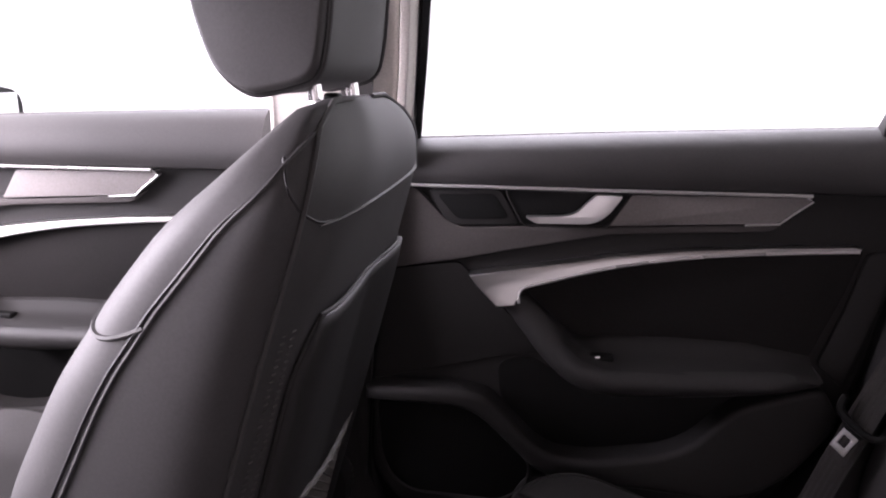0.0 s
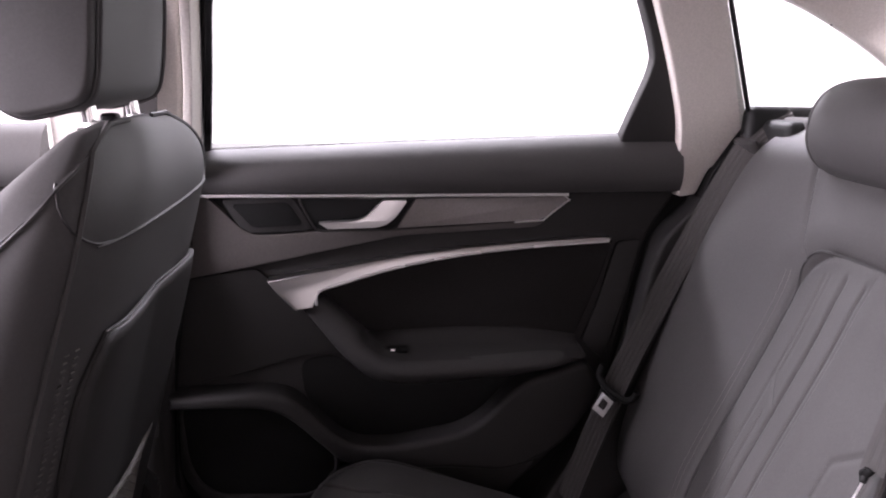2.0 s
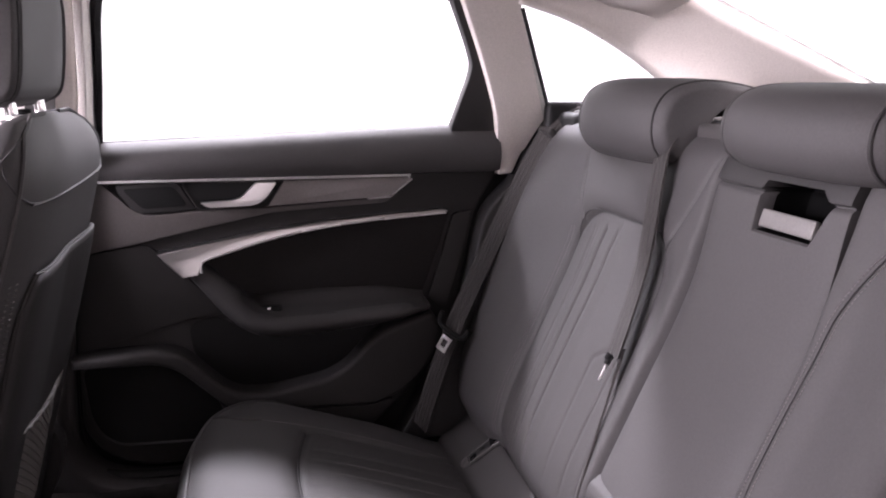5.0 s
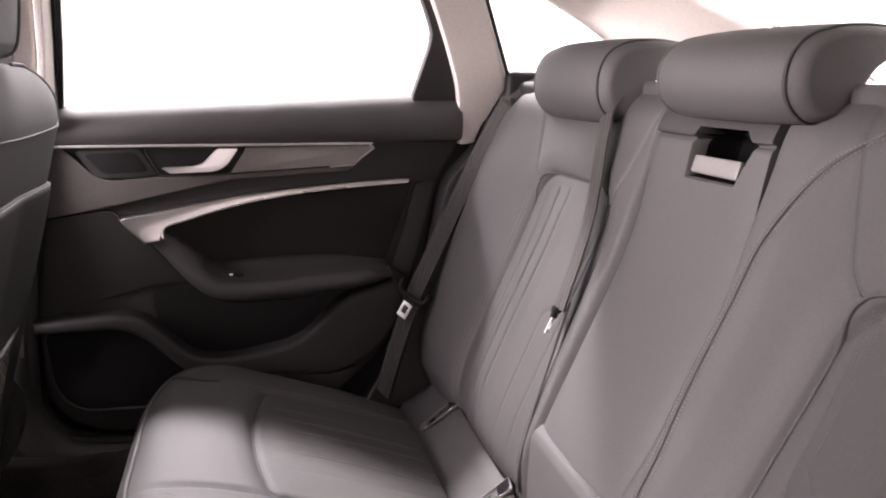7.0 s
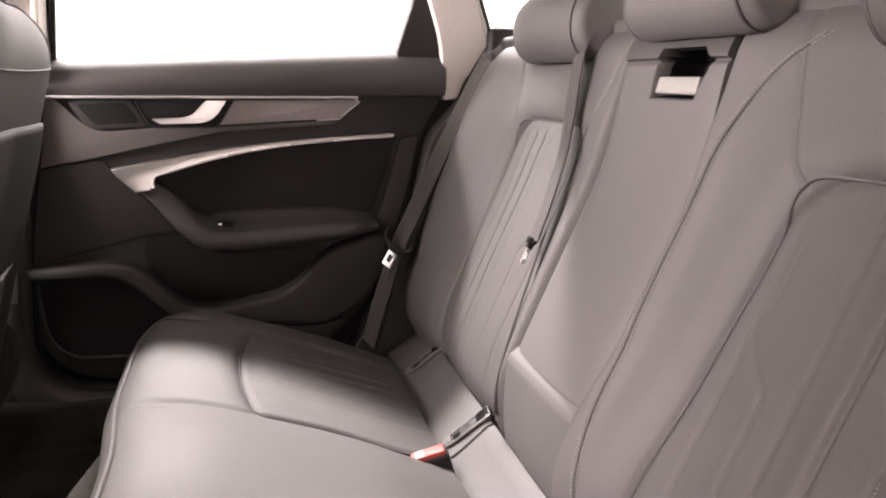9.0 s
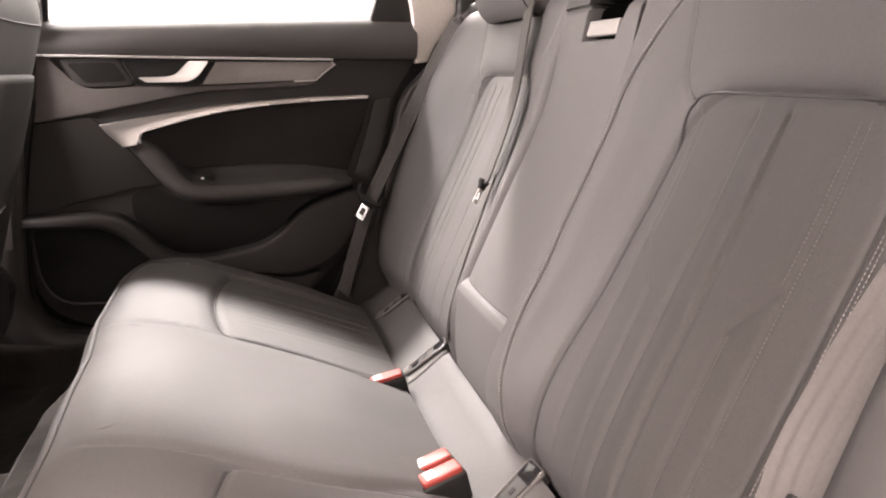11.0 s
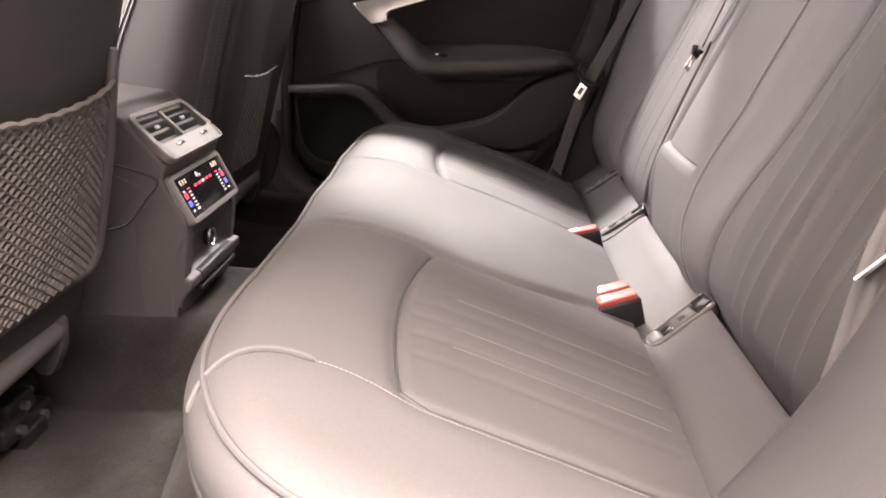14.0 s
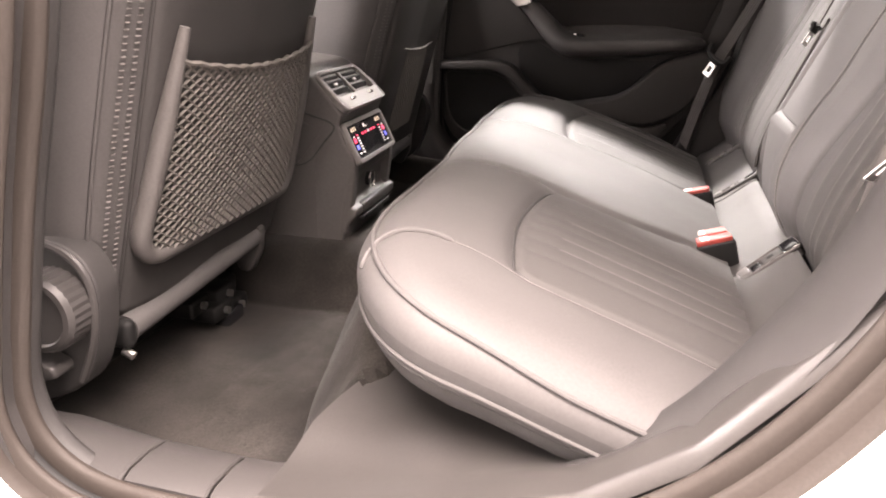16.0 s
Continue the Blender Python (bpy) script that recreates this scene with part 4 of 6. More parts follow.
def backrest(sg, label):
    ob = thing("rear_bench", label, "rear seat back", group="rear bench", at=(0.6, sg * 0.4, 0.5))
    us, vs = span(INNER[sg], 0.704, 260), span(0.458, 1.128, 190)

    def which(u, v):
        return "quilted_insert" if insert_dist(u, v, sg) < 0 else "cover"
    bms = split_surface(lambda u, v: Vector((outer_back(u, v, sg), sg * u, v)), us, vs, which)
    part("cover", bms["cover"], LEATHER, ob)
    q = part("quilted_insert", bms["quilted_insert"], LEATHER_QUILT, ob, "quilted black leather insert")

    def on(y, z, out=0.0):
        return Vector((outer_back(y, z, sg) - out, sg * y, z))
    rim = [(0.205 + 0.085 * (z - 0.66), z) for z in span(0.47, 0.875, 26)] + [(p.x, p.y) for p in fillet([(0.2233, 0.876), (0.2302, INSERT_TOP[sg]), (0.510, INSERT_TOP[sg]), (0.510, 0.876)], [0, 0.066, 0.066, 0], 10)] + [(0.510, z) for z in span(0.875, 0.47, 26)]
    dense = resample([Vector((y, z, 0)) for y, z in rim], 0.006)
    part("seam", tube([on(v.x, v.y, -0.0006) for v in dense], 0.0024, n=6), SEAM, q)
    for y0, y1 in ((0.238, 0.176), (0.500, 0.552)):
        up = [(lerp(y0, y1, t ** 0.7), lerp(0.950, 1.085, t)) for t in span(0, 1, 20)]
        part("seam", tube([on(y, z, -0.0004) for y, z in up], 0.0013, n=6), SEAM, ob)
    # foam and shell behind the cover
    prof = [(back_x(z) + 0.055, z) for z in (0.455, 0.56, 0.70, 0.86, 1.0, 1.09, 1.128)] + [(0.80, 1.128), (0.66, 0.455)]
    part("foam", prism(prof, sg * (INNER[sg] + 0.004), sg * 0.700, 0.0), DARK, ob)
    # stitched lines on the surround
    for off in (0.0, 0.010) if sg < 0 else ():
        line = [on(smooth_table(NEAR_SEAM, z)[0] + off, z, 0.0006) for z in span(1.085, 0.53, 64)]
        part("stitching", stitches(line, 0.0046, 0.0032, 0.0008), THREAD, ob)
        if off == 0.0:
            part("seam", tube([p + Vector((0.0010, sg * 0.005, 0)) for p in line], 0.0007, n=6), SEAM, ob)
    for off in (0.0, 0.007):
        part("stitching", stitches([on(0.523 + off, z, 0.0004) for z in span(0.93, 0.535, 64)], 0.0040, 0.0026, 0.0006), THREAD, ob)
    # lines on the insert
    for p, z1, z0, deep, st in SEAT_LINES[sg]:
        if st:
            part("stitching", stitches([on(p + 0.003, z, 0.0003) for z in span(z1 - 0.006, max(z0, 0.53), 46)], 0.0040, 0.0026, 0.0006), THREAD_DIM, q)
        if deep > 0.001:
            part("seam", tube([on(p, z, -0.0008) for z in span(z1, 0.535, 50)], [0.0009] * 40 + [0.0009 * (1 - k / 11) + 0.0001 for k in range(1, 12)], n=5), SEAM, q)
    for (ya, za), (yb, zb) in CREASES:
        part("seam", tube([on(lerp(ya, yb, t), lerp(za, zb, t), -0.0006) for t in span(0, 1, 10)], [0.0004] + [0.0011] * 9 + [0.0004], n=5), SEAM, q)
    # dark side cheek between the wing and the door
    rows = []
    for z in span(0.47, 1.10, 30):
        bx = back_x(z) - smooth_table(WING_CURVE, z)[0] + 0.030
        rows.append([Vector((bx + dx, sg * y, z)) for y, dx in ((0.696, 0.09), (0.699, 0.020), (0.706, 0.006), (0.718, 0.0), (0.730, 0.008), (0.737, 0.03), (0.739, 0.09))])
    part("side_cheek", sheet(rows), LEATHER, ob, "narrow black leather side cheek")
    return ob


backrest(1, "black leather rear backrest with quilted insert, beside the closed door")
backrest(-1, "black leather rear backrest with quilted insert, beside the open door")

# centre backrest with the folded armrest
cb = thing("rear_bench", "black leather centre backrest with folded armrest and release", "rear seat back", group="rear bench", at=(0.6, 0, 0.5))


def release_dist(y, z):
    """Outline of the opening above the release bar, minus inside."""
    k = (z - 1.019) / 0.043 if z < 1.062 else 1.0
    c = max(0.0, (z - 1.062) / 0.013)
    return max(y - 0.051 + 0.009 * c, -0.037 - 0.017 * k + 0.014 * c - y, 1.019 - z, z - 1.075)


def centre_x(y, z):
    x = back_x(z) - 0.014
    yc = (y - 0.037) / 0.1155
    x += 0.007 * abs(yc) ** 8 - 0.004 * (1 - yc * yc)
    x += 0.004 * groove(z - 1.062, 0.003) + 0.06 * sstep(0.985, 1.0, abs(yc))
    x += 0.030 * sstep(0.66, 0.645, z)
    if z > 1.064:
        x -= 0.004
    x += 0.065 * sstep(0.002, -0.003, release_dist(y, z))
    return x


bms = split_surface(lambda u, v: Vector((centre_x(u, v), u, v)), span(-0.0785, 0.1525, 180), span(0.60, 1.125, 230), lambda u, v: "recess" if release_dist(u, v) < 0.0005 else ("bracket_panel" if v > 1.062 else "armrest_face"))
part("recess", bms["recess"], CAVITY, cb, "recess of the release, its shade put in as black")
part("armrest_face", bms["armrest_face"], LEATHER, cb)
part("bracket_panel", bms["bracket_panel"], SOFT, cb, "dark grey upper panel")
part("foam", prism([(back_x(z) + 0.072, z) for z in (0.46, 0.56, 0.70, 0.86, 1.0, 1.09, 1.125)] + [(0.80, 1.125), (0.66, 0.46)], -0.079, 0.152, 0.0), DARK, cb)
part("release_handle", moved(rbox(-0.004, 0.004, -0.0445, 0.0425, -0.0105, 0.0105, 0.002), pose(0.6535, 0.0045, 1.0325, 0, 14, 0)), RELEASE, cb, "satin silver release bar")
tabp = [(0.528, 0.658), (0.514, 0.655), (0.506, 0.646), (0.503, 0.630), (0.502, 0.56), (0.508, 0.51), (0.520, 0.462), (0.540, 0.462), (0.555, 0.62)]
part("pull_flap", prism([(p.x, p.y) for p in spline([(x, z, 0) for x, z in tabp], 4, True)], -0.0785, 0.150, 0.003), LEATHER, cb, "black leather pull flap at the foot")

# cushion
OUT_R = (0.160, 0.270)


TOP_CURVE = eased([(-0.04, 0.600), (0.04, 0.604), (0.09, 0.597), (0.15, 0.576), (0.25, 0.540), (0.35, 0.503), (0.44, 0.468)], 0.06)


def cushion_top(x, a):
    z = smooth_table(TOP_CURVE, x)[0]
    return z + 0.012 * sstep(0.20, 0.05, a) - 0.012 * sstep(0.55, 0.70, a)


def nose_x(a):
    return -0.030 + OUT_R[0] * (1 - math.sqrt(max(0, 1 - (max(0, a - 0.432) / OUT_R[1]) ** 2)))


def edge_dist(x, a):
    """How far a place lies inside the outline of the cushion."""
    xc = -0.030 + OUT_R[0]
    if x >= xc:
        return 0.702 - a
    if a <= 0.432:
        return x + 0.030
    px, pa = (x - xc) / OUT_R[0], (a - 0.432) / OUT_R[1]
    q = math.hypot(px, pa)
    g = math.hypot(px / OUT_R[0], pa / OUT_R[1]) / max(q, 1e-6)
    return (1 - q) / max(g, 1e-6)


def quilt_dist(x, a):
    y0, y1 = 0.196 - 0.02 * sstep(0.2, 0.4, x), 0.552
    return inset_dist(a, x, y0, y1, 0.163 - 0.022 * (1 - ((a - 0.37) / 0.18) ** 2), 0.60, 0.02)


ROLL, EDGE_DROP = 0.066, 0.046


def cushion(x, s, rim=False):
    a = abs(s)
    z = cushion_top(x, a)
    d = 0.0 if rim else min(ROLL, max(0, edge_dist(x, a)))
    z -= EDGE_DROP * (1 - max(0.0, 1 - (1 - d / ROLL) ** 2.2) ** (1 / 2.2))
    d = quilt_dist(x, a)
    z += 0.004 * sstep(-0.005, 0.03, d) * sstep(0.42, 0.30, x) - 0.006 * groove(d, 0.006)
    if d < 0:
        for p in CUSHION_PLEATS:
            z -= 0.0014 * groove(a - 0.372 - p, 0.004) * sstep(0.0, -0.03, d)
        z += 0.005 * (1 - min(1, abs(a - 0.372) / 0.17) ** 2) * sstep(0.0, -0.05, d)
    # seam between the middle and outer places
    z -= 0.006 * groove(a - (0.192 - 0.03 * sstep(0.25, 0.40, x)), 0.006) * sstep(-0.01, 0.06, x)
    # faint folds from use
    z += 0.0016 * noise.noise((x * 11, s * 11, 1.0)) * sstep(0.0, 0.06, d)
    # the seat by the closed door reaches a little further forward
    return Vector((x - 0.020 * sstep(0.02, 0.24, s) * sstep(0.30, 0.0, x), s, z))


CUSHION_PLEATS = (-0.098, -0.05, -0.012, 0.022, 0.062, 0.102)
EDGE = [0.655 + 0.047 * (1 - (1 - t) ** 2) for t in span(0, 1, 18)]
ACROSS = [-a for a in reversed(EDGE)] + span(-0.655, 0.655, 310)[1:-1] + EDGE
bench = thing("rear_bench", "black leather rear bench cushion with quilted seats and piping", "rear bench", group="rear bench", at=(0.2, 0, 0.44))


def along(v, s):
    """v 0 to 1 from the nose line to the rear, closer steps at the nose."""
    n = nose_x(abs(s))
    return lerp(n, 0.425, v ** 1.25)


def bench_part(s, v):
    a = abs(s)
    if quilt_dist(along(v, s), a) < 0:
        return "quilt_right" if s > 0 else "quilt_left"
    return "centre_cover" if a < 0.192 else ("cover_right" if s > 0 else "cover_left")


bms = split_surface(lambda s, v: cushion(along(v, s), s), ACROSS, span(0, 1, 125), bench_part)
covers = {}
for key in ("cover_left", "cover_right", "centre_cover"):
    covers[key] = part("cushion_cover" if key != "centre_cover" else "centre_cover", bms[key], LEATHER, bench)
for key, sg in (("quilt_left", -1), ("quilt_right", 1)):
    q = part("quilted_insert", bms[key], LEATHER_QUILT, bench, "quilted black leather insert")
    front = [(0.163 - 0.022 * (1 - ((a - 0.37) / 0.18) ** 2), a) for a in span(0.212, 0.540, 26)]
    edge = [(x, 0.198 - 0.02 * sstep(0.2, 0.4, x)) for x in span(0.42, 0.185, 16)] + front + [(x, 0.5515) for x in span(0.185, 0.42, 16)]
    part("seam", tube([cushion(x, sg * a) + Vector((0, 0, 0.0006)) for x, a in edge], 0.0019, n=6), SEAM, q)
    for p in (-0.05, 0.022, 0.062):
        part("stitching", stitches([cushion(x, sg * (0.378 + p)) + Vector((0, 0, 0.0004)) for x in span(0.20, 0.415, 40)], 0.0042, 0.0026, 0.0004), THREAD, q)

# wall below the rolled edge, round the front and both ends
line = [(x, 0.702) for x in span(0.44, 0.13, 30)] + [(nose_x(a), a) for a in reversed(EDGE[:-1])] + [(nose_x(a), a) for a in span(0.655, 0.01, 60)[1:]]
line = [(p.x, p.y) for p in resample([Vector((x, a, 0)) for x, a in line], 0.006)]
outline = [(x, a) for x, a in line] + [(x, -a) for x, a in reversed(line)]


def wall_rows():
    rows = []
    for i, (x, s) in enumerate(outline):
        p, q = outline[max(0, i - 1)], outline[min(len(outline) - 1, i + 1)]
        d = Vector((q[0] - p[0], q[1] - p[1], 0)).normalized()
        n = Vector((-d.y, d.x, 0))
        c = Vector((0.25 - x, -s * 0.4, 0))
        if n.dot(c) > 0:
            n = -n
        top = cushion(x, s, True)
        low = top.z - 0.080 + 0.016 * sstep(0.0, 0.16, x)
        rows.append([Vector((top.x, top.y, 0)) + n * o + Vector((0, 0, lerp(top.z, low, k))) for k, o in ((0, 0.0), (0.16, -0.0012), (0.36, -0.0055), (0.58, -0.0125), (0.78, -0.0225), (0.92, -0.034), (1.0, -0.050))])
    return rows


WALL = wall_rows()
part("cushion_wall", sheet(WALL), LEATHER, bench)
pip = []
for (x, s), r in zip(outline, WALL):
    n = (r[1] - r[0])
    n.z = 0
    n = -n if n.dot(Vector((0.25 - x, -s * 0.4, 0))) > 0 else n
    deep = 0.007 + 0.012 * sstep(0.26, 0.06, x)
    inx = cushion(x - n.normalized().x * deep, s - n.normalized().y * deep)
    pip.append(inx + Vector((n.normalized().x * 0.0015, n.normalized().y * 0.0015, 0.0012)))
part("piping", tube(pip, 0.0030, n=8), LEATHER, bench, "raised piping")
part("piping", tube([r[1].lerp(r[2], 0.5) for r in WALL], 0.0028, n=8), LEATHER, bench, "raised piping")
part("seam", tube([r[2].lerp(r[3], 0.15) for r in WALL], 0.0014, n=6), SEAM, bench)
for sg, key in ((1, "cover_right"), (-1, "cover_left")):
    part("stitching", stitches([cushion(x, sg * (0.5485 + 0.016 * sstep(0.10, 0.2, x))) + Vector((0, 0, 0.0006)) for x in span(0.085, 0.42, 50)], 0.0044, 0.0030, 0.0005), THREAD, covers[key])
    fold = [(p.x, p.y) for p in spline([(0.094, 0.549, 0), (0.070, 0.546, 0), (0.048, 0.551, 0), (0.027, 0.564, 0), (0.014, 0.583, 0), (0.009, 0.600, 0)], 5)]
    part("fold", tube([cushion(x, sg * a) + Vector((0, 0, 0.001)) for x, a in fold], [0.0012] + [0.0034] * (len(fold) - 2) + [0.002], n=8), LEATHER, covers[key], "raised seam fold")
    cr = [cushion(x, sg * a) + Vector((0, 0, -0.0004)) for x, a in ((0.028, 0.170), (0.040, 0.166), (0.050, 0.158))]
    part("crease", tube(cr, [0.0006, 0.0014, 0.0006], n=6), LEATHER, covers["centre_cover"])
part("seat_base", rbox(0.10, 0.60, -0.50, 0.50, 0.30, 0.435, 0.02), DARK, bench)

# padded roll between cushion and backrest
roll = thing("rear_bench", "black leather roll between cushion and backrest", "rear bench", group="rear bench", at=(0.45, 0, 0.46))
for y0, y1 in ((-0.69, -0.2), (-0.198, 0.198), (0.2, 0.69)):
    prof = [(0.418, 0.42), (0.420, 0.452), (0.428, 0.463), (0.445, 0.472), (0.465, 0.486), (0.482, 0.501), (0.496, 0.513), (0.505, 0.516), (0.510, 0.508), (0.512, 0.44)]
    rows = []
    for y in [y0] + span(y0 + 0.003, y1 - 0.003, 24) + [y1]:
        e = 0.006 if y in (y0, y1) else 0.0
        dz = 0.006 * math.cos(math.pi * (y - y0) / (y1 - y0) * 2) * 0.3
        rows.append([Vector((x + 0.012 * max(0, (abs(y) - 0.2) / 0.5), y, z - e + (dz if z > 0.48 else 0))) for x, z in prof])
    part("roll_section", sheet(rows, caps=True), LEATHER, roll)


def anchor_slot(x, y, turn, label):
    ob = thing("child_seat_anchor", label, "anchor slot", group="child seat anchors", at=(x, y, 0.50))
    m = pose(x, y, 0.4940, 0, 0, turn) @ pose(0, 0, 0, 0, -40, 0)
    loop = fillet([(-0.046, -0.0135), (0.046, -0.0165), (0.046, 0.0165), (-0.046, 0.0135)], [0.013, 0.004, 0.004, 0.013], 6)
    part("surround", moved(tube([(p.x, p.y, 0.003) for p in loop], 0.0026, n=8, closed=True), m), CONSOLE, ob, "grey moulded rim")
    part("slot", moved(prism([(p.x, p.y) for p in loop], 0.0022, -0.012, 0.001, axis="z"), m), SOFT, ob, "dark moulded well")
    part("end_cap", moved(rbox(-0.045, -0.028, -0.0115, 0.0115, 0.0, 0.0070, 0.0035), m), CONSOLE, ob, "grey end cap")
    part("slot_hole", moved(rbox(-0.026, -0.012, -0.0075, 0.0075, 0.002, 0.0034, 0.0008), m), BLACKGLOSS, ob, "black hole")
    part("tab", moved(rbox(-0.010, 0.022, -0.0110, 0.0110, 0.0015, 0.0048, 0.0015), m), HARD, ob, "dark grey tab")
    part("tab_mark", moved(rbox(0.000, 0.010, -0.0035, 0.0035, 0.0044, 0.0054, 0.0004), m), DARK, ob)
    part("hood", moved(rbox(0.022, 0.047, -0.0150, 0.0150, -0.002, 0.0064, 0.003), m), BLACKGLOSS, ob, "glossy black hood")
    return ob


for y, turn in ((-0.203, 9), (-0.600, 0), (0.235, -12), (0.545, -10)):
    anchor_slot(0.473 + 0.012 * max(0, (abs(y) - 0.2) / 0.5), y, turn, "dark plastic child seat anchor slot in the leather roll")


def buckle(x, y, z, turn, label):
    ob = thing("belt_buckle", label, "belt buckle", group="rear belt buckles", at=(x, y, z))
    m = pose(x, y, z, 0, -16, turn)
    part("case", moved(rbox(-0.030, 0.030, -0.0150, 0.0150, -0.050, -0.002, 0.005), m), DARK, ob)
    part("button", moved(rbox(-0.026, 0.026, -0.0120, 0.0120, -0.006, 0.004, 0.003), m), RED, ob, "red release button")
    part("button_mark", moved(rbox(-0.019, -0.006, -0.0085, 0.0085, 0.0036, 0.0045, 0), m), BADGE, ob, "pale worn lettering bar", smooth=0)
    return ob


buckle(0.398, -0.113, 0.499, 8, "black belt buckle with red button")
buckle(0.402, -0.147, 0.501, 8, "black belt buckle with red button")
buckle(0.394, 0.170, 0.495, -4, "black belt buckle with red button beside the middle seat")

# headrests of the bench
HEADREST = [(0.652, 1.048), (0.630, 1.062), (0.617, 1.088), (0.614, 1.118), (0.620, 1.150), (0.638, 1.176), (0.668, 1.190), (0.710, 1.195), (0.755, 1.190), (0.790, 1.182), (0.796, 1.173), (0.776, 1.166), (0.742, 1.156), (0.714, 1.134), (0.697, 1.100), (0.682, 1.064)]


def rear_headrest(yc, label, hw=0.135, lift=0.0, squash=1.0):
    ob = thing("rear_headrest", label, "headrest", group="rear headrests", at=(0.69, yc, 1.12))
    prof = [Vector((p.x, 0, 1.19 - (1.19 - p.y) * squash)) for p in spline([(x, z, 0) for x, z in HEADREST], 5, True)]
    mid = Vector((0.675, 0, 1.19 - 0.062 * squash))
    rows = []
    for t in [math.sin(a) for a in span(-math.pi / 2, math.pi / 2, 48)]:
        k = max(0.0, 1 - abs(t) ** 6.5) ** (1 / 2.4)
        sh = 0.70 + 0.30 * k
        y = yc + hw * t
        row = []
        for p in prof:
            q = mid + (p - mid) * sh
            q.x += 0.022 * t * t
            row.append(Vector((q.x, y, q.z + lift)))
        rows.append(row)
    part("pad", sheet(rows, closed_u=True, caps=True), LEATHER, ob)
    for sg in (1, -1):
        seam = rows[24 + sg * 16]
        part("piping", tube([q + Vector((0, sg * 0.0006, 0)) for q in seam], 0.0019, n=6, closed=True), LEATHER, ob, "raised seam")
        part("seam", tube([q + Vector((0, sg * 0.0030, 0.0)) for q in rows[24 + sg * 16]], 0.0012, n=6, closed=True), SEAM, ob)
        part("post", tube([(0.705, yc + sg * 0.05, 1.09 + lift), (0.70, yc + sg * 0.05, 1.14 + lift)], 0.006), CHROME, ob, "chrome post")
        part("guide", tube([(0.712, yc + sg * 0.05, 1.08), (0.7085, yc + sg * 0.05, 1.122)], 0.012, n=12), DARK, ob)
    return ob


rear_headrest(0.405, "black leather rear headrest on the seat by the closed door", 0.138, -0.003, 0.86)
rear_headrest(0.000, "black leather rear headrest over the middle seat", 0.130, -0.006, 0.69)
rear_headrest(-0.405, "black leather rear headrest on the seat by the open door", 0.138, -0.003, 0.86)


# belts of the bench
def webbing(path, normal, width, thick=0.0011, waves=5):
    """Woven band with lengthwise ribs and a slight cup."""
    path, rows = [Vector(p) for p in path], []
    nn0, m = Vector(normal).normalized(), waves * 4
    for i, p in enumerate(path):
        d = (path[min(i + 1, len(path) - 1)] - path[max(i - 1, 0)]).normalized()
        side = d.cross(nn0).normalized()
        nn = side.cross(d).normalized()
        top = [p + side * width * (k / m - 0.5) + nn * (thick + 0.0007 * math.cos(2 * math.pi * k / 4)) for k in range(m + 1)]
        low = [p + side * width * (k / m - 0.5) - nn * thick for k in range(m, -1, -1)]
        rows.append(top + low)
    return sheet(rows, closed_u=True, caps=True)


def tongue(ob, p, d, n, size=0.85, curl=0.019, wide=1.0):
    """Curved grip and slotted steel plate at p, hanging along d, facing n."""
    d, n = Vector(d).normalized(), Vector(n).normalized()
    s = d.cross(n).normalized()
    n = s.cross(d).normalized()
    m = Matrix((s, n, -d)).transposed().to_4x4()
    m.translation = Vector(p) + n * 0.006
    m = m @ Matrix.Diagonal((size, size, size, 1))
    bar = spline([(-0.037, 0.001, curl), (-0.036, 0.001, curl * 0.3), (-0.029, 0.002, -0.004), (-0.012, 0.003, -0.008), (0.012, 0.003, -0.008), (0.029, 0.002, -0.004), (0.036, 0.001, curl * 0.3), (0.037, 0.001, curl)], 5)
    bar = [Vector((q.x * wide, q.y, q.z)) for q in bar]
    part("tongue_grip", moved(tube(bar, [0.004] + [0.0072] * (len(bar) - 2) + [0.004], n=10, flat=0.8), m), DARK, ob, "black plastic grip")
    part("grip_shoulder", moved(rbox(-0.017, 0.017, -0.004, 0.006, -0.020, -0.006, 0.004), m), DARK, ob)
    plate = join([rbox(-0.0125, 0.0125, -0.0015, 0.0015, -0.028, -0.016, 0.001), rbox(-0.0125, -0.0062, -0.0015, 0.0015, -0.046, -0.026, 0.001), rbox(0.0062, 0.0125, -0.0015, 0.0015, -0.046, -0.026, 0.001), rbox(-0.0125, 0.0125, -0.0015, 0.0015, -0.054, -0.044, 0.001)])
    part("tongue_plate", moved(plate, m), STEEL, ob, "bright steel tongue")


b1 = thing("seat_belt", "dark woven seat belt beside the closed door with steel tongue", "seat belt", group="rear belts", at=(0.5, 0.67, 0.66))
path = spline([(0.72, 0.708, 1.130), (0.672, 0.712, 1.104), (0.630, 0.708, 1.045), (0.553, 0.694, 0.90), (0.480, 0.676, 0.755), (0.450, 0.664, 0.695), (0.420, 0.678, 0.590), (0.396, 0.698, 0.48)], 8)
part("strap", webbing(path, (-0.80, -0.48, 0.35), 0.044), WEB, b1)
part("strap_under", webbing([p + Vector((0.006, 0.012, -0.004)) for p in path[36:]], (-0.70, -0.62, 0.30), 0.040), WEB, b1)
part("belt_outlet", moved(rbox(-0.012, 0.012, -0.030, 0.030, -0.006, 0.006, 0.004), pose(0.652, 0.712, 1.082, 0, 52, 0)), HARD, b1, "dark belt outlet")
tongue(b1, (0.452, 0.658, 0.704), (-0.45, 0.10, -0.88), (-0.70, -0.66, 0.25), 0.95)
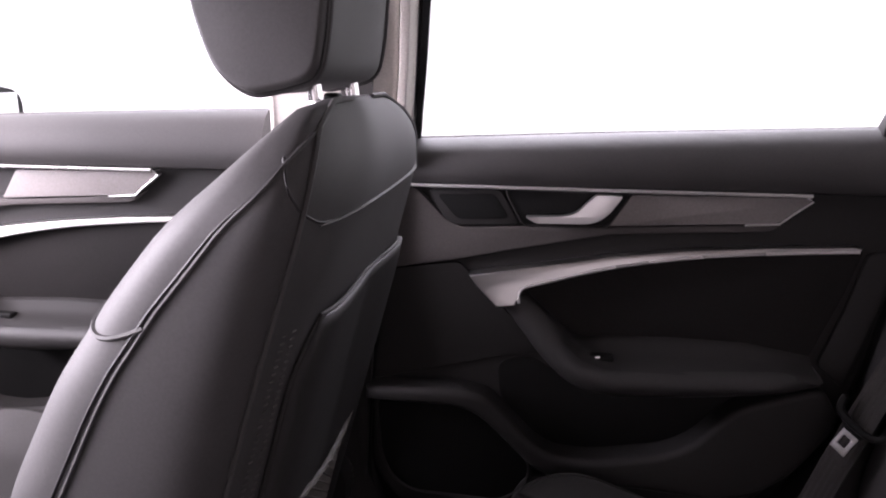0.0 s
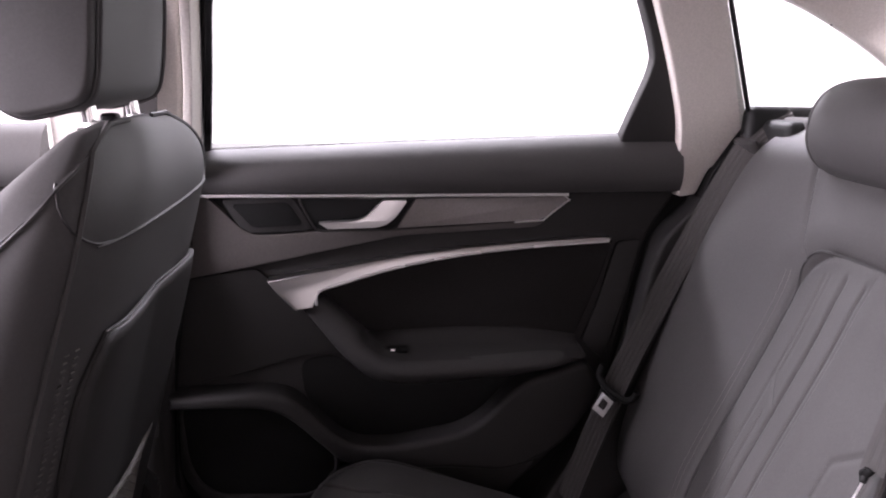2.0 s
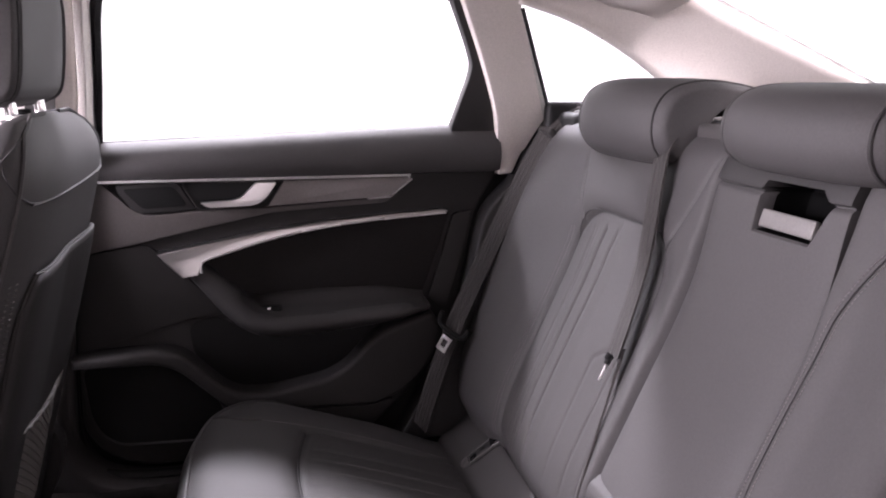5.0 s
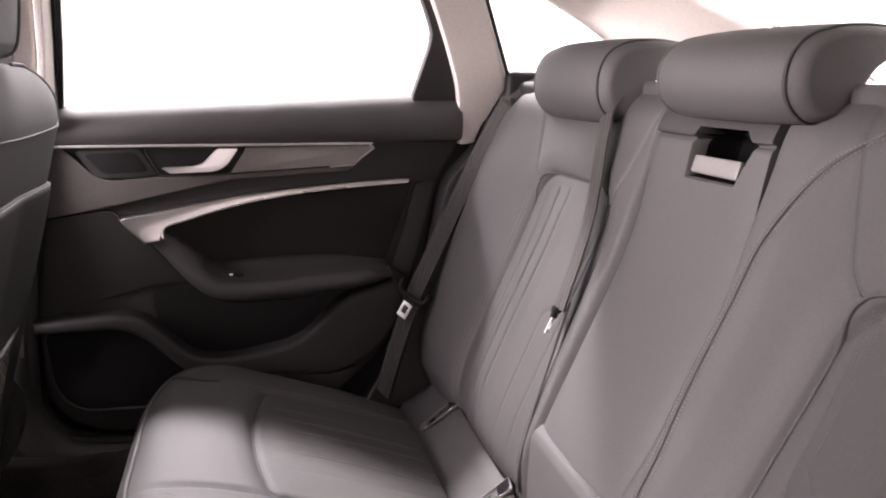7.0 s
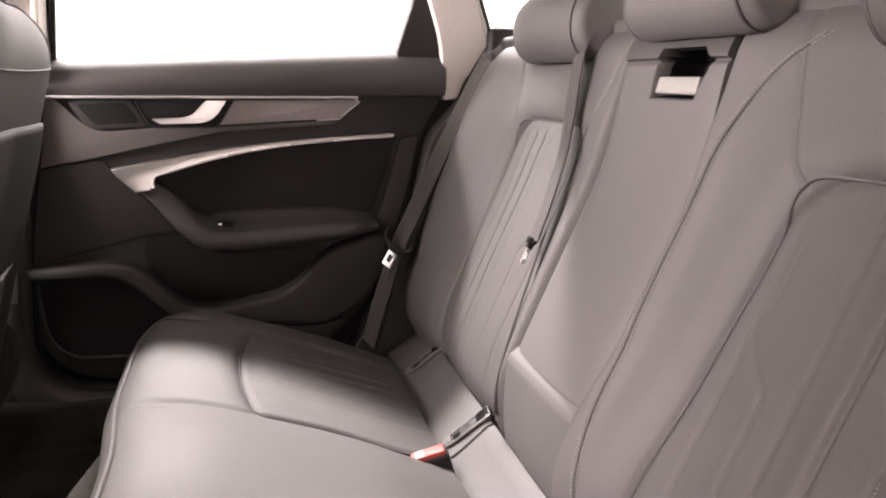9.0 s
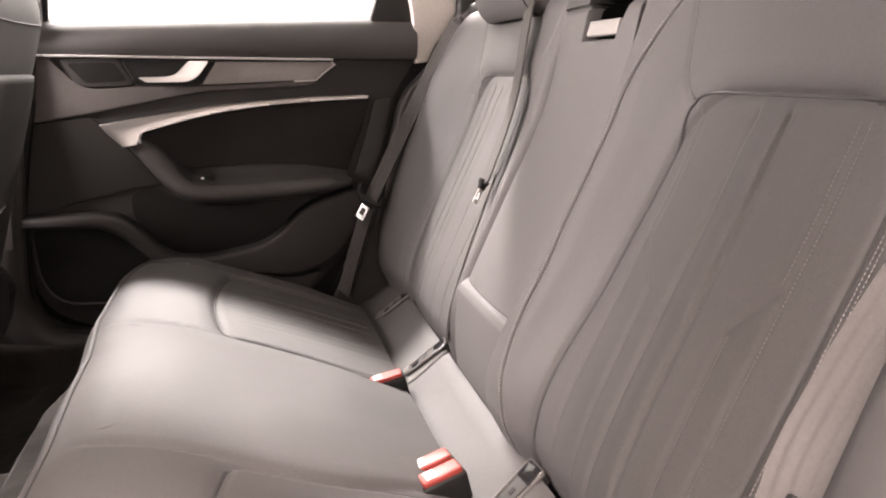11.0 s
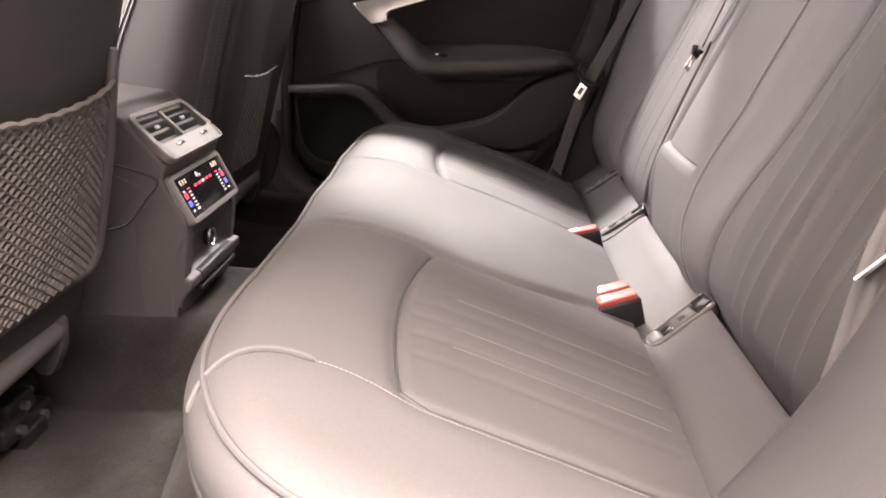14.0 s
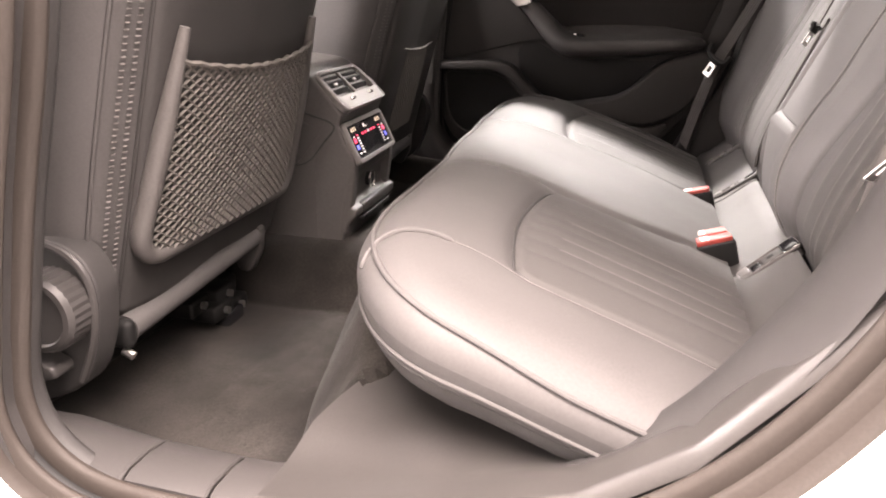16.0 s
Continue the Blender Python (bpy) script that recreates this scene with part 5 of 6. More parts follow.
b2 = thing("seat_belt", "dark woven centre seat belt with steel tongue over the backrest", "seat belt", group="rear belts", at=(0.55, 0.23, 0.8))
line = [(0.282, 1.095), (0.270, 1.05), (0.262, 0.99), (0.252, 0.93), (0.240, 0.87), (0.226, 0.81), (0.208, 0.74), (0.190, 0.67), (0.176, 0.60), (0.168, 0.55)]
path = spline([(0.80, 0.31, 1.145), (0.735, 0.300, 1.137)] + [(back_x(z) - 0.024, y, z) for y, z in line], 6)
low = next(i for i, p in enumerate(path) if i > 12 and p.z < 0.79)
part("strap", webbing(path[:low], (-0.95, 0.05, 0.30), 0.036, waves=3), WEB, b2)
part("strap_under", webbing([p + Vector((0.013, -0.002, 0)) for p in path[low - 2:]], (-0.9, 0.35, 0.15), 0.010, waves=2), WEB, b2)
tongue(b2, (outer_back(0.228, 0.80) - 0.020, 0.226, 0.797), (-0.46, -0.10, -0.88), (-0.70, 0.66, 0.28), 0.72, 0.002, 0.5)
b3 = thing("seat_belt", "dark woven seat belt beside the open door with steel tongue", "seat belt", group="rear belts", at=(0.5, -0.6, 0.75))
path = spline([(0.72, -0.70, 1.128), (0.668, -0.69, 1.100), (0.602, -0.656, 1.00), (0.548, -0.630, 0.88), (0.512, -0.618, 0.795), (0.484, -0.622, 0.735), (0.462, -0.640, 0.64), (0.43, -0.66, 0.50)], 8)
part("strap", webbing(path, (-0.76, -0.48, 0.42), 0.047), WEB, b3)
tongue(b3, (0.484, -0.632, 0.738), (-0.58, 0.22, -0.78), (-0.62, 0.62, 0.46), 0.72, 0.012, 0.8)


# ---- front seats ----
SEAT = [(0.40, -0.315, -0.56, 0.240), (0.48, -0.297, -0.555, 0.255), (0.55, -0.279, -0.54, 0.262), (0.68, -0.245, -0.50, 0.266), (0.80, -0.213, -0.456, 0.266), (0.90, -0.187, -0.402, 0.266),
        (0.98, -0.166, -0.342, 0.265), (1.04, -0.152, -0.290, 0.262), (1.08, -0.152, -0.240, 0.244), (1.105, -0.160, -0.218, 0.208), (1.125, -0.174, -0.200, 0.158)]


SEAT_CURVE = eased(SEAT, 0.035)


def seat_ring(z, yc, n=72, grow=0.0):
    back, front, hw = smooth_table(SEAT_CURVE, z)
    cx, hx = (back + front) / 2, (back - front) / 2
    out = []
    for k in range(n):
        a = 2 * math.pi * k / n
        c, s = math.cos(a), math.sin(a)
        px, py = math.copysign(abs(c) ** 0.55, c), math.copysign(abs(s) ** 0.42, s)
        out.append(Vector((cx + (hx + grow) * px, yc + (hw + grow) * py, z)))
    return out


def back_surface(y, z, off=0.0):
    """The rounded rear of a seat back, y counted from its middle."""
    back, front, hw = smooth_table(SEAT_CURVE, z)
    sn = min(0.999, abs(y) / hw) ** (1 / 0.42)
    return (back + front) / 2 + (back - front) / 2 * (1 - sn * sn) ** 0.275 + off


def front_seat(yc, label, side, drop=0.0, sink=0.0):
    """side: +1 where the door lies at larger y."""
    ob = thing("car_seat", label, "car seat", group="front seats", at=(-0.35, yc, 0.32))
    zs = span(0.462, 1.125, 60)
    rows = [seat_ring(z, yc) for z in zs]
    top = [sum(rows[-1], Vector()) / 72 + (p - sum(rows[-1], Vector()) / 72) * 0.55 + Vector((0, 0, 0.006)) for p in rows[-1]]
    bk = part("backrest", sheet(rows + [top], closed_u=True, caps=True), LEATHER, ob)
    # seams with piping and stitches round both flanks
    for sg in (1, -1):
        line = []
        for z in span(0.50, 1.112, 50):
            r = seat_ring(z, yc, 72, 0.0006)
            i = 10 if sg > 0 else 62
            line.append(r[i])
        tp = [Vector((-0.178, yc + sg * y, 1.131)) for y in (0.10, 0.04)]
        part("piping", tube(line + tp, 0.0028, n=6), LEATHER, bk, "raised seam")
        bars = bmesh.new()
        for z in span(0.52, 0.95, 64):
            r = seat_ring(z, yc, 288, 0.0008)
            for k0, k1 in ((2, 4), (7, 9)):
                i0, i1 = (36 + k0, 36 + k1) if sg > 0 else (252 - k0, 252 - k1)
                a, b = r[i0 - (12 if sg > 0 else -12)], r[i1 - (12 if sg > 0 else -12)]
                lift = Vector((0, 0, 0.0009))
                v = [bars.verts.new(q) for q in (a - lift, b - lift, b + lift, a + lift)]
                push = Vector((0.0009, sg * 0.0009, 0))
                w = [bars.verts.new(q + push) for q in (a - lift * 0.5, b - lift * 0.5, b + lift * 0.5, a + lift * 0.5)]
                bars.faces.new(w)
                for j in range(4):
                    bars.faces.new((v[j], v[(j + 1) % 4], w[(j + 1) % 4], w[j]))
        part("stitching", bars, THREAD_DIM, bk)
        # seam of the front bolster
        def on_side(fr, z, grow=0.0008):
            back, front, hw = smooth_table(SEAT_CURVE, z)
            px = 1 - 2 * fr
            c = min(1, abs(px) ** (1 / 0.55))
            py = math.sqrt(1 - c * c) ** 0.42
            return Vector(((back + front) / 2 + (back - front) / 2 * px, yc + sg * (hw * py + grow), z))
        for shift, rad in ((0.0, 0.0019), (0.035, 0.0013)):
            fl = [on_side(table([(0.50, 0.66), (0.80, 0.65), (0.93, 0.62), (0.98, 0.58), (1.047, 0.48), (1.09, 0.30), (1.112, 0.10)], z)[0] + shift * sstep(1.11, 1.05, z), z) for z in span(0.50, 1.112, 50)]
            part("piping", tube(fl, rad, n=6), LEATHER if rad > 0.0015 else SEAM, bk, "raised seam")
        part("piping", tube([on_side(f, 0.965 - 0.012 * math.sin(math.pi * (f - 0.6) / 0.37)) for f in span(0.60, 0.97, 14)], 0.0024, n=6), LEATHER, bk, "raised seam")
    # padded yoke line across the back, turning forwards round both flanks
    yoke = [Vector((back_surface(0.206 * t, 1.038 - 0.004 * (1 - t * t), 0.0012), yc + 0.206 * t, 1.038 - 0.004 * (1 - t * t))) for t in span(-1, 1, 30)]
    part("piping", tube(yoke, [0.0006] + [0.0018] * 29 + [0.0006], n=6), LEATHER, bk, "raised seam")
    for sg in (1, -1):
        turn = []
        for k in span(0, 1, 16):
            z = 1.038 + 0.055 * k ** 1.3
            r = seat_ring(z, yc, 288, 0.0002)
            i = round(lerp(20, 66, k ** 0.8))
            turn.append(r[i] if sg > 0 else r[288 - i])
        part("seam", tube(turn, 0.0014, n=6), SEAM, bk)
    # moulded back shell
    shell, edge = [], []
    for z in span(0.478, 0.950, 40):
        w = 0.196 * (1 - max(0, (z - 0.885) / 0.075) ** 2 * 0.22)
        row = [Vector((back_surface(w * t, z, 0.0015 + 0.006 * (1 - abs(t) ** 6) - 0.008 * max(0, 1 - abs(t) * 1.25)), yc + w * t, z)) for t in span(-1, 1, 24)]
        shell.append(row)
    sh = part("back_shell", sheet(shell), SHELL, ob, "dark grey back panel")
    sh.modifiers.new("thickness", "SOLIDIFY").thickness = 0.006
    rim = [r[0] for r in shell] + shell[-1][1:-1] + [r[-1] for r in reversed(shell)]
    part("shell_rim", tube(resample([p + Vector((0.001, 0, 0)) for p in rim], 0.02), 0.0022, n=8), SOFT, ob, "dark rim of the back panel")
    # net pocket
    zt, zb, hb = 0.800 - drop, 0.548 - 0.4 * drop, 0.194 - 0.3 * drop

    def half_at(z):
        return lerp(hb, 0.163, min(1, max(0, (z - zb) / (zt - zb))))

    y0, y1 = yc - hb, yc + hb
    ht = half_at(zt)
    U = fillet([(yc - ht, zt + 0.01), (yc - (ht + hb) / 2, (zt + zb) / 2), (y0, zb), (y1, zb), (yc + (ht + hb) / 2, (zt + zb) / 2), (yc + ht, zt + 0.01)], [0, 0.02, 0.045, 0.045, 0.02, 0], 8)
    pf = part("pocket_frame", tube([(back_surface(y - yc, z, 0.016 - sink), y, z) for y, z in U], [0.006] + [0.0125] * (len(U) - 2) + [0.006], n=12), CONSOLE, ob, "smooth grey frame of the net pocket")
    net = bmesh.new()

    def cord(a, b, r):
        n = max(2, int((Vector(b) - Vector(a)).length / 0.02))
        pts = []
        for k in range(n + 1):
            y, z = lerp(a[0], b[0], k / n), lerp(a[1], b[1], k / n)
            pts.append(Vector((back_surface(y - yc, z, 0.018 - sink + 0.014 * math.cos(math.pi / 2 * min(1, abs(y - yc) / half_at(z))) ** 0.7), y, z)))
        t = tube(pts, r, n=4)
        me = bpy.data.meshes.new("tmp")
        t.to_mesh(me)
        t.free()
        net.from_mesh(me)
        bpy.data.meshes.remove(me)
    w, step = y1 - y0, 0.0165

    def ztop(y):
        return 0.757 - drop + 0.024 * (2 * (y - yc) / w) ** 2

    for c in span(-0.40, 0.40, int(0.8 / step)):
        for slope in (0.66, -0.66):
            run = []
            for y in span(y0, y1, 240):
                z = 0.655 + slope * (y - yc - c)
                lo = zb + 0.002 + 0.02 * max(0, (abs(y - yc) / (w / 2) - 0.8) / 0.2) ** 2
                if lo <= z <= ztop(y) and abs(y - yc) <= half_at(z):
                    run.append((y, z))
            if len(run) > 1:
                cord(run[0], run[-1], 0.0019)
    part("net", net, CORD, pf, "grey brown elastic net", smooth=60)
    topl = [Vector((back_surface(y - yc, ztop(y), 0.020 - sink + 0.014 * math.cos(math.pi / 2 * min(1, abs(y - yc) / half_at(ztop(y)))) ** 0.7), y, ztop(y) + 0.001 * math.sin(y * 900))) for y in span(yc - 0.169, yc + 0.169, 60)]
    part("net_hem", tube(topl, 0.0032, n=6), CORD, pf, "twisted grey hem")
    # soft roll and frame below the back
    part("lower_roll", tube([(-0.292, yc - 0.198, 0.464), (-0.292, yc + 0.120, 0.481)], 0.0165, n=20), LEATHER, ob)
    part("roll_cap", rbox(-0.310, -0.276, yc - 0.216, yc - 0.197, 0.444, 0.480, 0.008), DARK, ob)
    part("cap_screw", tube([(-0.292, yc - 0.208, 0.440), (-0.279, yc - 0.208, 0.434)], 0.0055), STEEL, ob)
    part("roll_bracket", prism(fillet([(-0.318, 0.500), (-0.276, 0.496), (-0.280, 0.455), (-0.300, 0.418), (-0.322, 0.424)], 0.010), yc + 0.112, yc + 0.128, 0.003), HARD, ob, "dark plastic bracket")
    # cushion and plinth
    rows = []
    for k in span(0, 1, 24):
        x = lerp(-0.375, -0.86, k)
        zt2, hw = 0.545 + 0.06 * k, 0.255
        e = 0.03 * (abs(2 * k - 1) ** 8)
        rows.append([Vector((x, yc + hw * t, zt2 - 0.012 + 0.05 * sstep(0.6, 0.95, abs(t)) - 0.09 * max(0, (abs(t) - 0.88) / 0.12) ** 2 - e)) for t in span(-1, 1, 30)] + [Vector((x, yc + hw * 0.96, 0.40)), Vector((x, yc - hw * 0.96, 0.40))])
    part("seat_cushion", sheet(rows, closed_u=True, caps=True), LEATHER, ob)
    part("plinth", rbox(-0.84, -0.40, yc - 0.22, yc + 0.22, 0.345, 0.41, 0.02), DARK, ob)
    # rails
    for dy in (side * 0.20, side * -0.105):
        part("rail", rbox(-0.92, -0.335 if dy * side < 0 else -0.46, yc + dy - 0.022, yc + dy + 0.022, 0.316, 0.362, 0.004), DARK, ob, "black steel seat rail")
        for k, (bx, by, bz) in enumerate(() if dy * side > 0 else ((0, 0.03, 0.012), (0.012, -0.035, 0.03), (-0.03, 0.05, 0.034), (0.004, -0.010, 0.048), (-0.012, -0.060, 0.045))):
            part("rail_bracket", rbox(-0.385 + bx, -0.335 + bx, yc + dy + by - 0.028, yc + dy + by + 0.028, 0.325 + bz, 0.352 + bz, 0.006), DARK, ob, "black steel bracket")
            part("bolt", tube([(-0.336 + bx, yc + dy + by, 0.340 + bz), (-0.328 + bx, yc + dy + by, 0.340 + bz)], 0.006, n=8), STEEL, ob)
        if dy * side > 0:
            continue
        part("rail_end", rbox(-0.352, -0.325, yc + dy - 0.026, yc + dy + 0.026, 0.320, 0.356, 0.005), BLACKGLOSS, ob)
    # side cover with tilt wheel and lever, towards the door
    ys = yc + side * 0.262
    cov = [(-0.62, 0.372), (-0.36, 0.392), (-0.300, 0.420), (-0.274, 0.480), (-0.266, 0.545), (-0.280, 0.578), (-0.316, 0.597), (-0.40, 0.590), (-0.45, 0.57), (-0.62, 0.52)]
    part("side_cover", prism(fillet(cov, 0.03), ys + side * 0.006, ys - side * 0.03, 0.006, 4), SOFT, ob, "dark plastic seat side cover")
    wheel = bmesh.new()
    wr = []
    for yy, rr in ((0.004, 0.043), (0.036, 0.043), (0.042, 0.040), (0.043, 0.034), (0.040, 0.032), (0.039, 0.0005)):
        wr.append([Vector((-0.316 + rr * (1 + (0.03 if (k % 2 and 0.041 < rr) else 0)) * math.cos(2 * math.pi * k / 60), ys + side * yy, 0.522 + rr * (1 + (0.03 if (k % 2 and 0.041 < rr) else 0)) * math.sin(2 * math.pi * k / 60))) for k in range(60)])
    wheel.free()
    part("cover_rim", tube([(p.x, ys + side * 0.006, p.y) for p in spline([(-0.42, 0.586, 0), (-0.36, 0.592, 0), (-0.318, 0.589, 0), (-0.287, 0.572, 0), (-0.273, 0.540, 0), (-0.279, 0.485, 0), (-0.302, 0.430, 0)], 6)], 0.005, n=8), HARD, ob, "raised rim of the side cover")
    part("tilt_wheel", sheet(wr, closed_u=True), HARD, ob, "ribbed black adjusting wheel", smooth=25)
    lev = [(-0.47, 0.475), (-0.34, 0.472), (-0.308, 0.460), (-0.306, 0.448), (-0.335, 0.440), (-0.47, 0.425)]
    part("lever", prism(fillet(lev, 0.008), ys + side * 0.040, ys + side * 0.01, 0.006), HARD, ob, "black adjusting lever")
    return ob


front_seat(0.412, "black leather front passenger seat with net pocket on its back", 1, 0.040, 0.020)
front_seat(-0.395, "black leather driver seat with net pocket and tilt wheel", -1)


HEAD_SIDE = [(-0.192, 1.176), (-0.198, 1.158), (-0.210, 1.148), (-0.243, 1.139), (-0.264, 1.137), (-0.284, 1.147), (-0.299, 1.164), (-0.310, 1.190), (-0.318, 1.220), (-0.324, 1.265), (-0.322, 1.320), (-0.308, 1.358), (-0.270, 1.374), (-0.222, 1.370), (-0.194, 1.345), (-0.184, 1.280), (-0.187, 1.215)]


def front_headrest(yc, label, hw=0.128):
    """A deep pad with flat piped side panels on two posts."""
    ob = thing("front_headrest", label, "headrest", group="front headrests", at=(-0.25, yc, 1.14))
    prof = [Vector((p.x, 0, p.y - 0.004)) for p in spline([(x, z, 0) for x, z in HEAD_SIDE], 5, True)]
    mid = sum(prof, Vector()) / len(prof)
    rows = []
    for t in [math.sin(a) for a in span(-math.pi / 2, math.pi / 2, 44)]:
        k = max(0.0, 1 - abs(t) ** 9) ** (1 / 2.6)
        rows.append([mid + (p - mid) * (0.90 + 0.10 * k) + Vector((0, yc + hw * t, 0)) for p in prof])
    n = len(rows)
    side = [[mid + (p - mid) * (0.90 * q) + Vector((0, yc + hw + 0.004 * (1 - q * q), 0)) for p in prof] for q in (0.97, 0.8, 0.5, 0.2)]
    other = [[Vector((p.x, 2 * yc - p.y, p.z)) for p in row] for row in reversed(side)]
    part("pad", sheet(other + rows + side, closed_u=True, caps=True), LEATHER, ob)
    for i in (7, n - 8):
        sg = 1 if i > n / 2 else -1
        part("piping", tube([mid + (q - mid) * 1.004 + Vector((0, 0, 0)) for q in rows[i]], 0.0030, n=8, closed=True), LEATHER, ob, "raised seam")
        part("seam", tube([q + Vector((0, sg * 0.0042, 0)) for q in rows[i]], 0.0014, n=6, closed=True), SEAM, ob)
    for sg in (1, -1):
        y = yc + sg * 0.070
        part("post", tube([(-0.213, y, 1.105), (-0.221, y, 1.165)], 0.0075, n=14), BRIGHT, ob, "bright chrome post")
        part("guide", tube([(-0.210, y, 1.112), (-0.2115, y, 1.128)], 0.0120, n=14), CHROME, ob, "bright post guide")
        part("guide_foot", tube([(-0.209, y, 1.114), (-0.2105, y, 1.124)], 0.019, n=14), DARK, ob)
    part("release_button", rbox(-0.222, -0.204, yc - 0.03, yc - 0.012, 1.120, 1.134, 0.004), DARK, ob)
    return ob


front_headrest(0.447, "black leather passenger headrest on two chrome posts")
front_headrest(-0.395, "black leather driver headrest on two chrome posts")

# ---- rear of the centre console ----
con = thing("centre_console", "grey plastic centre console end with vents and climate display", "console", at=(-0.3, 0, 0.41))
prof = [(-0.75, 0.68), (-0.40, 0.735), (-0.285, 0.722), (-0.262, 0.707), (-0.208, 0.646), (-0.216, 0.628), (-0.190, 0.562), (-0.192, 0.545), (-0.205, 0.528), (-0.206, 0.490), (-0.186, 0.482), (-0.186, 0.470), (-0.204, 0.450), (-0.212, 0.405), (-0.75, 0.395)]
part("body", prism(fillet(prof, [0, 0.02, 0.01, 0.006, 0.004, 0.004, 0.008, 0.008, 0.006, 0.006, 0.004, 0.004, 0.01, 0.008, 0]), -0.104, 0.104, 0.006), CONSOLE, con, "dark grey plastic body")
part("side_panel", prism(fillet([(-0.70, 0.66), (-0.33, 0.655), (-0.245, 0.617), (-0.290, 0.56), (-0.325, 0.545), (-0.70, 0.55)], 0.012), -0.1060, -0.10, 0.002), CONSOLE, con, "grey upper side cover")
part("panel_joint", tube(spline([(-0.40, -0.1062, 0.664), (-0.33, -0.1062, 0.657), (-0.269, -0.1062, 0.645), (-0.222, -0.1062, 0.628), (-0.240, -0.1062, 0.600), (-0.266, -0.1062, 0.568), (-0.290, -0.1062, 0.556), (-0.34, -0.1062, 0.552)], 5), 0.0017, n=6), SEAM, con, "dark panel joint")
part("base_joint", tube(spline([(-0.60, -0.105, 0.404), (-0.35, -0.105, 0.404), (-0.235, -0.105, 0.404), (-0.217, -0.105, 0.412), (-0.207, -0.105, 0.440)], 6), 0.0024, n=6), SEAM, con, "dark joint at the carpet")
cheek = [(-0.206, 0.60), (-0.187, 0.572), (-0.186, 0.548), (-0.192, 0.500), (-0.204, 0.446), (-0.217, 0.408), (-0.262, 0.406), (-0.262, 0.60)]
for sg in (1, -1):
    part("cheek", prism(fillet(cheek, 0.012), sg * 0.1046, sg * 0.085, 0.004), CONSOLE, con)
# rounded corner pads down the rear edge
for sg in (1, -1):
    rows = []
    for k in span(0, 1, 16):
        z = lerp(0.418, 0.545, k)
        w = 0.013 * math.sin(math.pi * min(1, max(0.02, k))) ** 0.5
        xe = lerp(-0.213, -0.190, k)
        rows.append([Vector((xe - w * (1 - t) * 1.3 + 0.001, sg * (0.1052 + 0.0008 - 0.010 * t * t), z)) for t in span(0, 1, 6)])
    part("corner_pad", sheet(rows if sg < 0 else rows[::-1]), CONSOLE, con, smooth=80)
# vent plate in its own tilted plane
vm = Matrix.Translation((-0.2335, 0.0, 0.6785)) @ Euler((0, radians(42.5), 0)).to_matrix().to_4x4()
outer_r = fillet([(-0.042, -0.094), (0.042, -0.102), (0.042, 0.102), (-0.042, 0.094)], 0.016)
inner_r = fillet([(-0.036, -0.084), (0.015, -0.090), (0.015, 0.090), (-0.036, 0.084)], 0.010)
ringbm = bmesh.new()
n_o = len(outer_r)
lay = [[ringbm.verts.new((p[0], p[1], z)) for p in poly] for poly, z in ((outer_r, -0.004), (outer_r, 0.004), ([o * 0.94 for o in outer_r], 0.007), (inner_r, 0.007), (inner_r, -0.006))]
for a, b in zip(lay, lay[1:]):
    for i in range(n_o):
        ringbm.faces.new((a[i], a[(i + 1) % n_o], b[(i + 1) % n_o], b[i]))
part("vent_lip", moved(tube([(p[0] * 0.985, p[1] * 0.985, 0.0062) for p in outer_r], 0.0016, n=6, closed=True), vm), DECOR, con, "bright vent edge")
vf = part("vent_frame", moved(ringbm, vm), SILVER, con, "satin silver vent surround")
# shallow shaft; its depth and shade come from the black colour
part("vent_shaft", moved(rbox(-0.036, 0.013, -0.087, 0.087, -0.012, -0.0045, 0.001), vm), CAVITY, con)
for y in (-0.045, 0.045):
    for x in (-0.026, -0.013, 0.001):
        part("vent_slat", moved(rbox(x - 0.0050, x + 0.0050, y - 0.037, y + 0.037, -0.002, 0.001, 0.0008), vm @ Matrix.Translation((x, 0, 0)) @ Euler((0, 0.7, 0)).to_matrix().to_4x4() @ Matrix.Translation((-x, 0, 0))), DARK, vf, "black vent slat")
    part("vent_knob", moved(rbox(-0.016, -0.010, y - 0.007, y + 0.007, 0.0, 0.004, 0.0015), vm), DECOR, vf, "silver slider")
    part("shut_wheel", moved(rbox(0.022, 0.028, y - 0.011, y + 0.011, 0.006, 0.0105, 0.002), vm), BRIGHT, con, "small silver wheel")
part("vent_bar", moved(rbox(-0.035, 0.012, -0.004, 0.004, 0.0, 0.005, 0.0015), vm), SILVER, con)
for x in (-0.020,):
    part("vent_rib", moved(rbox(x - 0.0015, x + 0.0015, -0.084, 0.084, 0.0, 0.0035, 0.001), vm), HARD, con)
# display
sm = Matrix.Translation((-0.1975, 0.0, 0.5945)) @ Euler((0, radians(64), 0)).to_matrix().to_4x4()
so, si = fillet([(-0.038, -0.098), (0.038, -0.098), (0.038, 0.098), (-0.038, 0.098)], 0.010), fillet([(-0.030, -0.088), (0.030, -0.088), (0.030, 0.088), (-0.030, 0.088)], 0.004)
bm = bmesh.new()
lay = [[bm.verts.new((p[0], p[1], z)) for p in poly] for poly, z in ((so, -0.012), (so, 0.002), ([q * 0.97 for q in so], 0.005), ([q * 1.01 for q in si], 0.005), (si, 0.002))]
for a, b in zip(lay, lay[1:]):
    for i in range(len(so)):
        bm.faces.new((a[i], a[(i + 1) % len(so)], b[(i + 1) % len(so)], b[i]))
part("display_frame", moved(bm, sm), SILVER, con, "satin silver display surround")
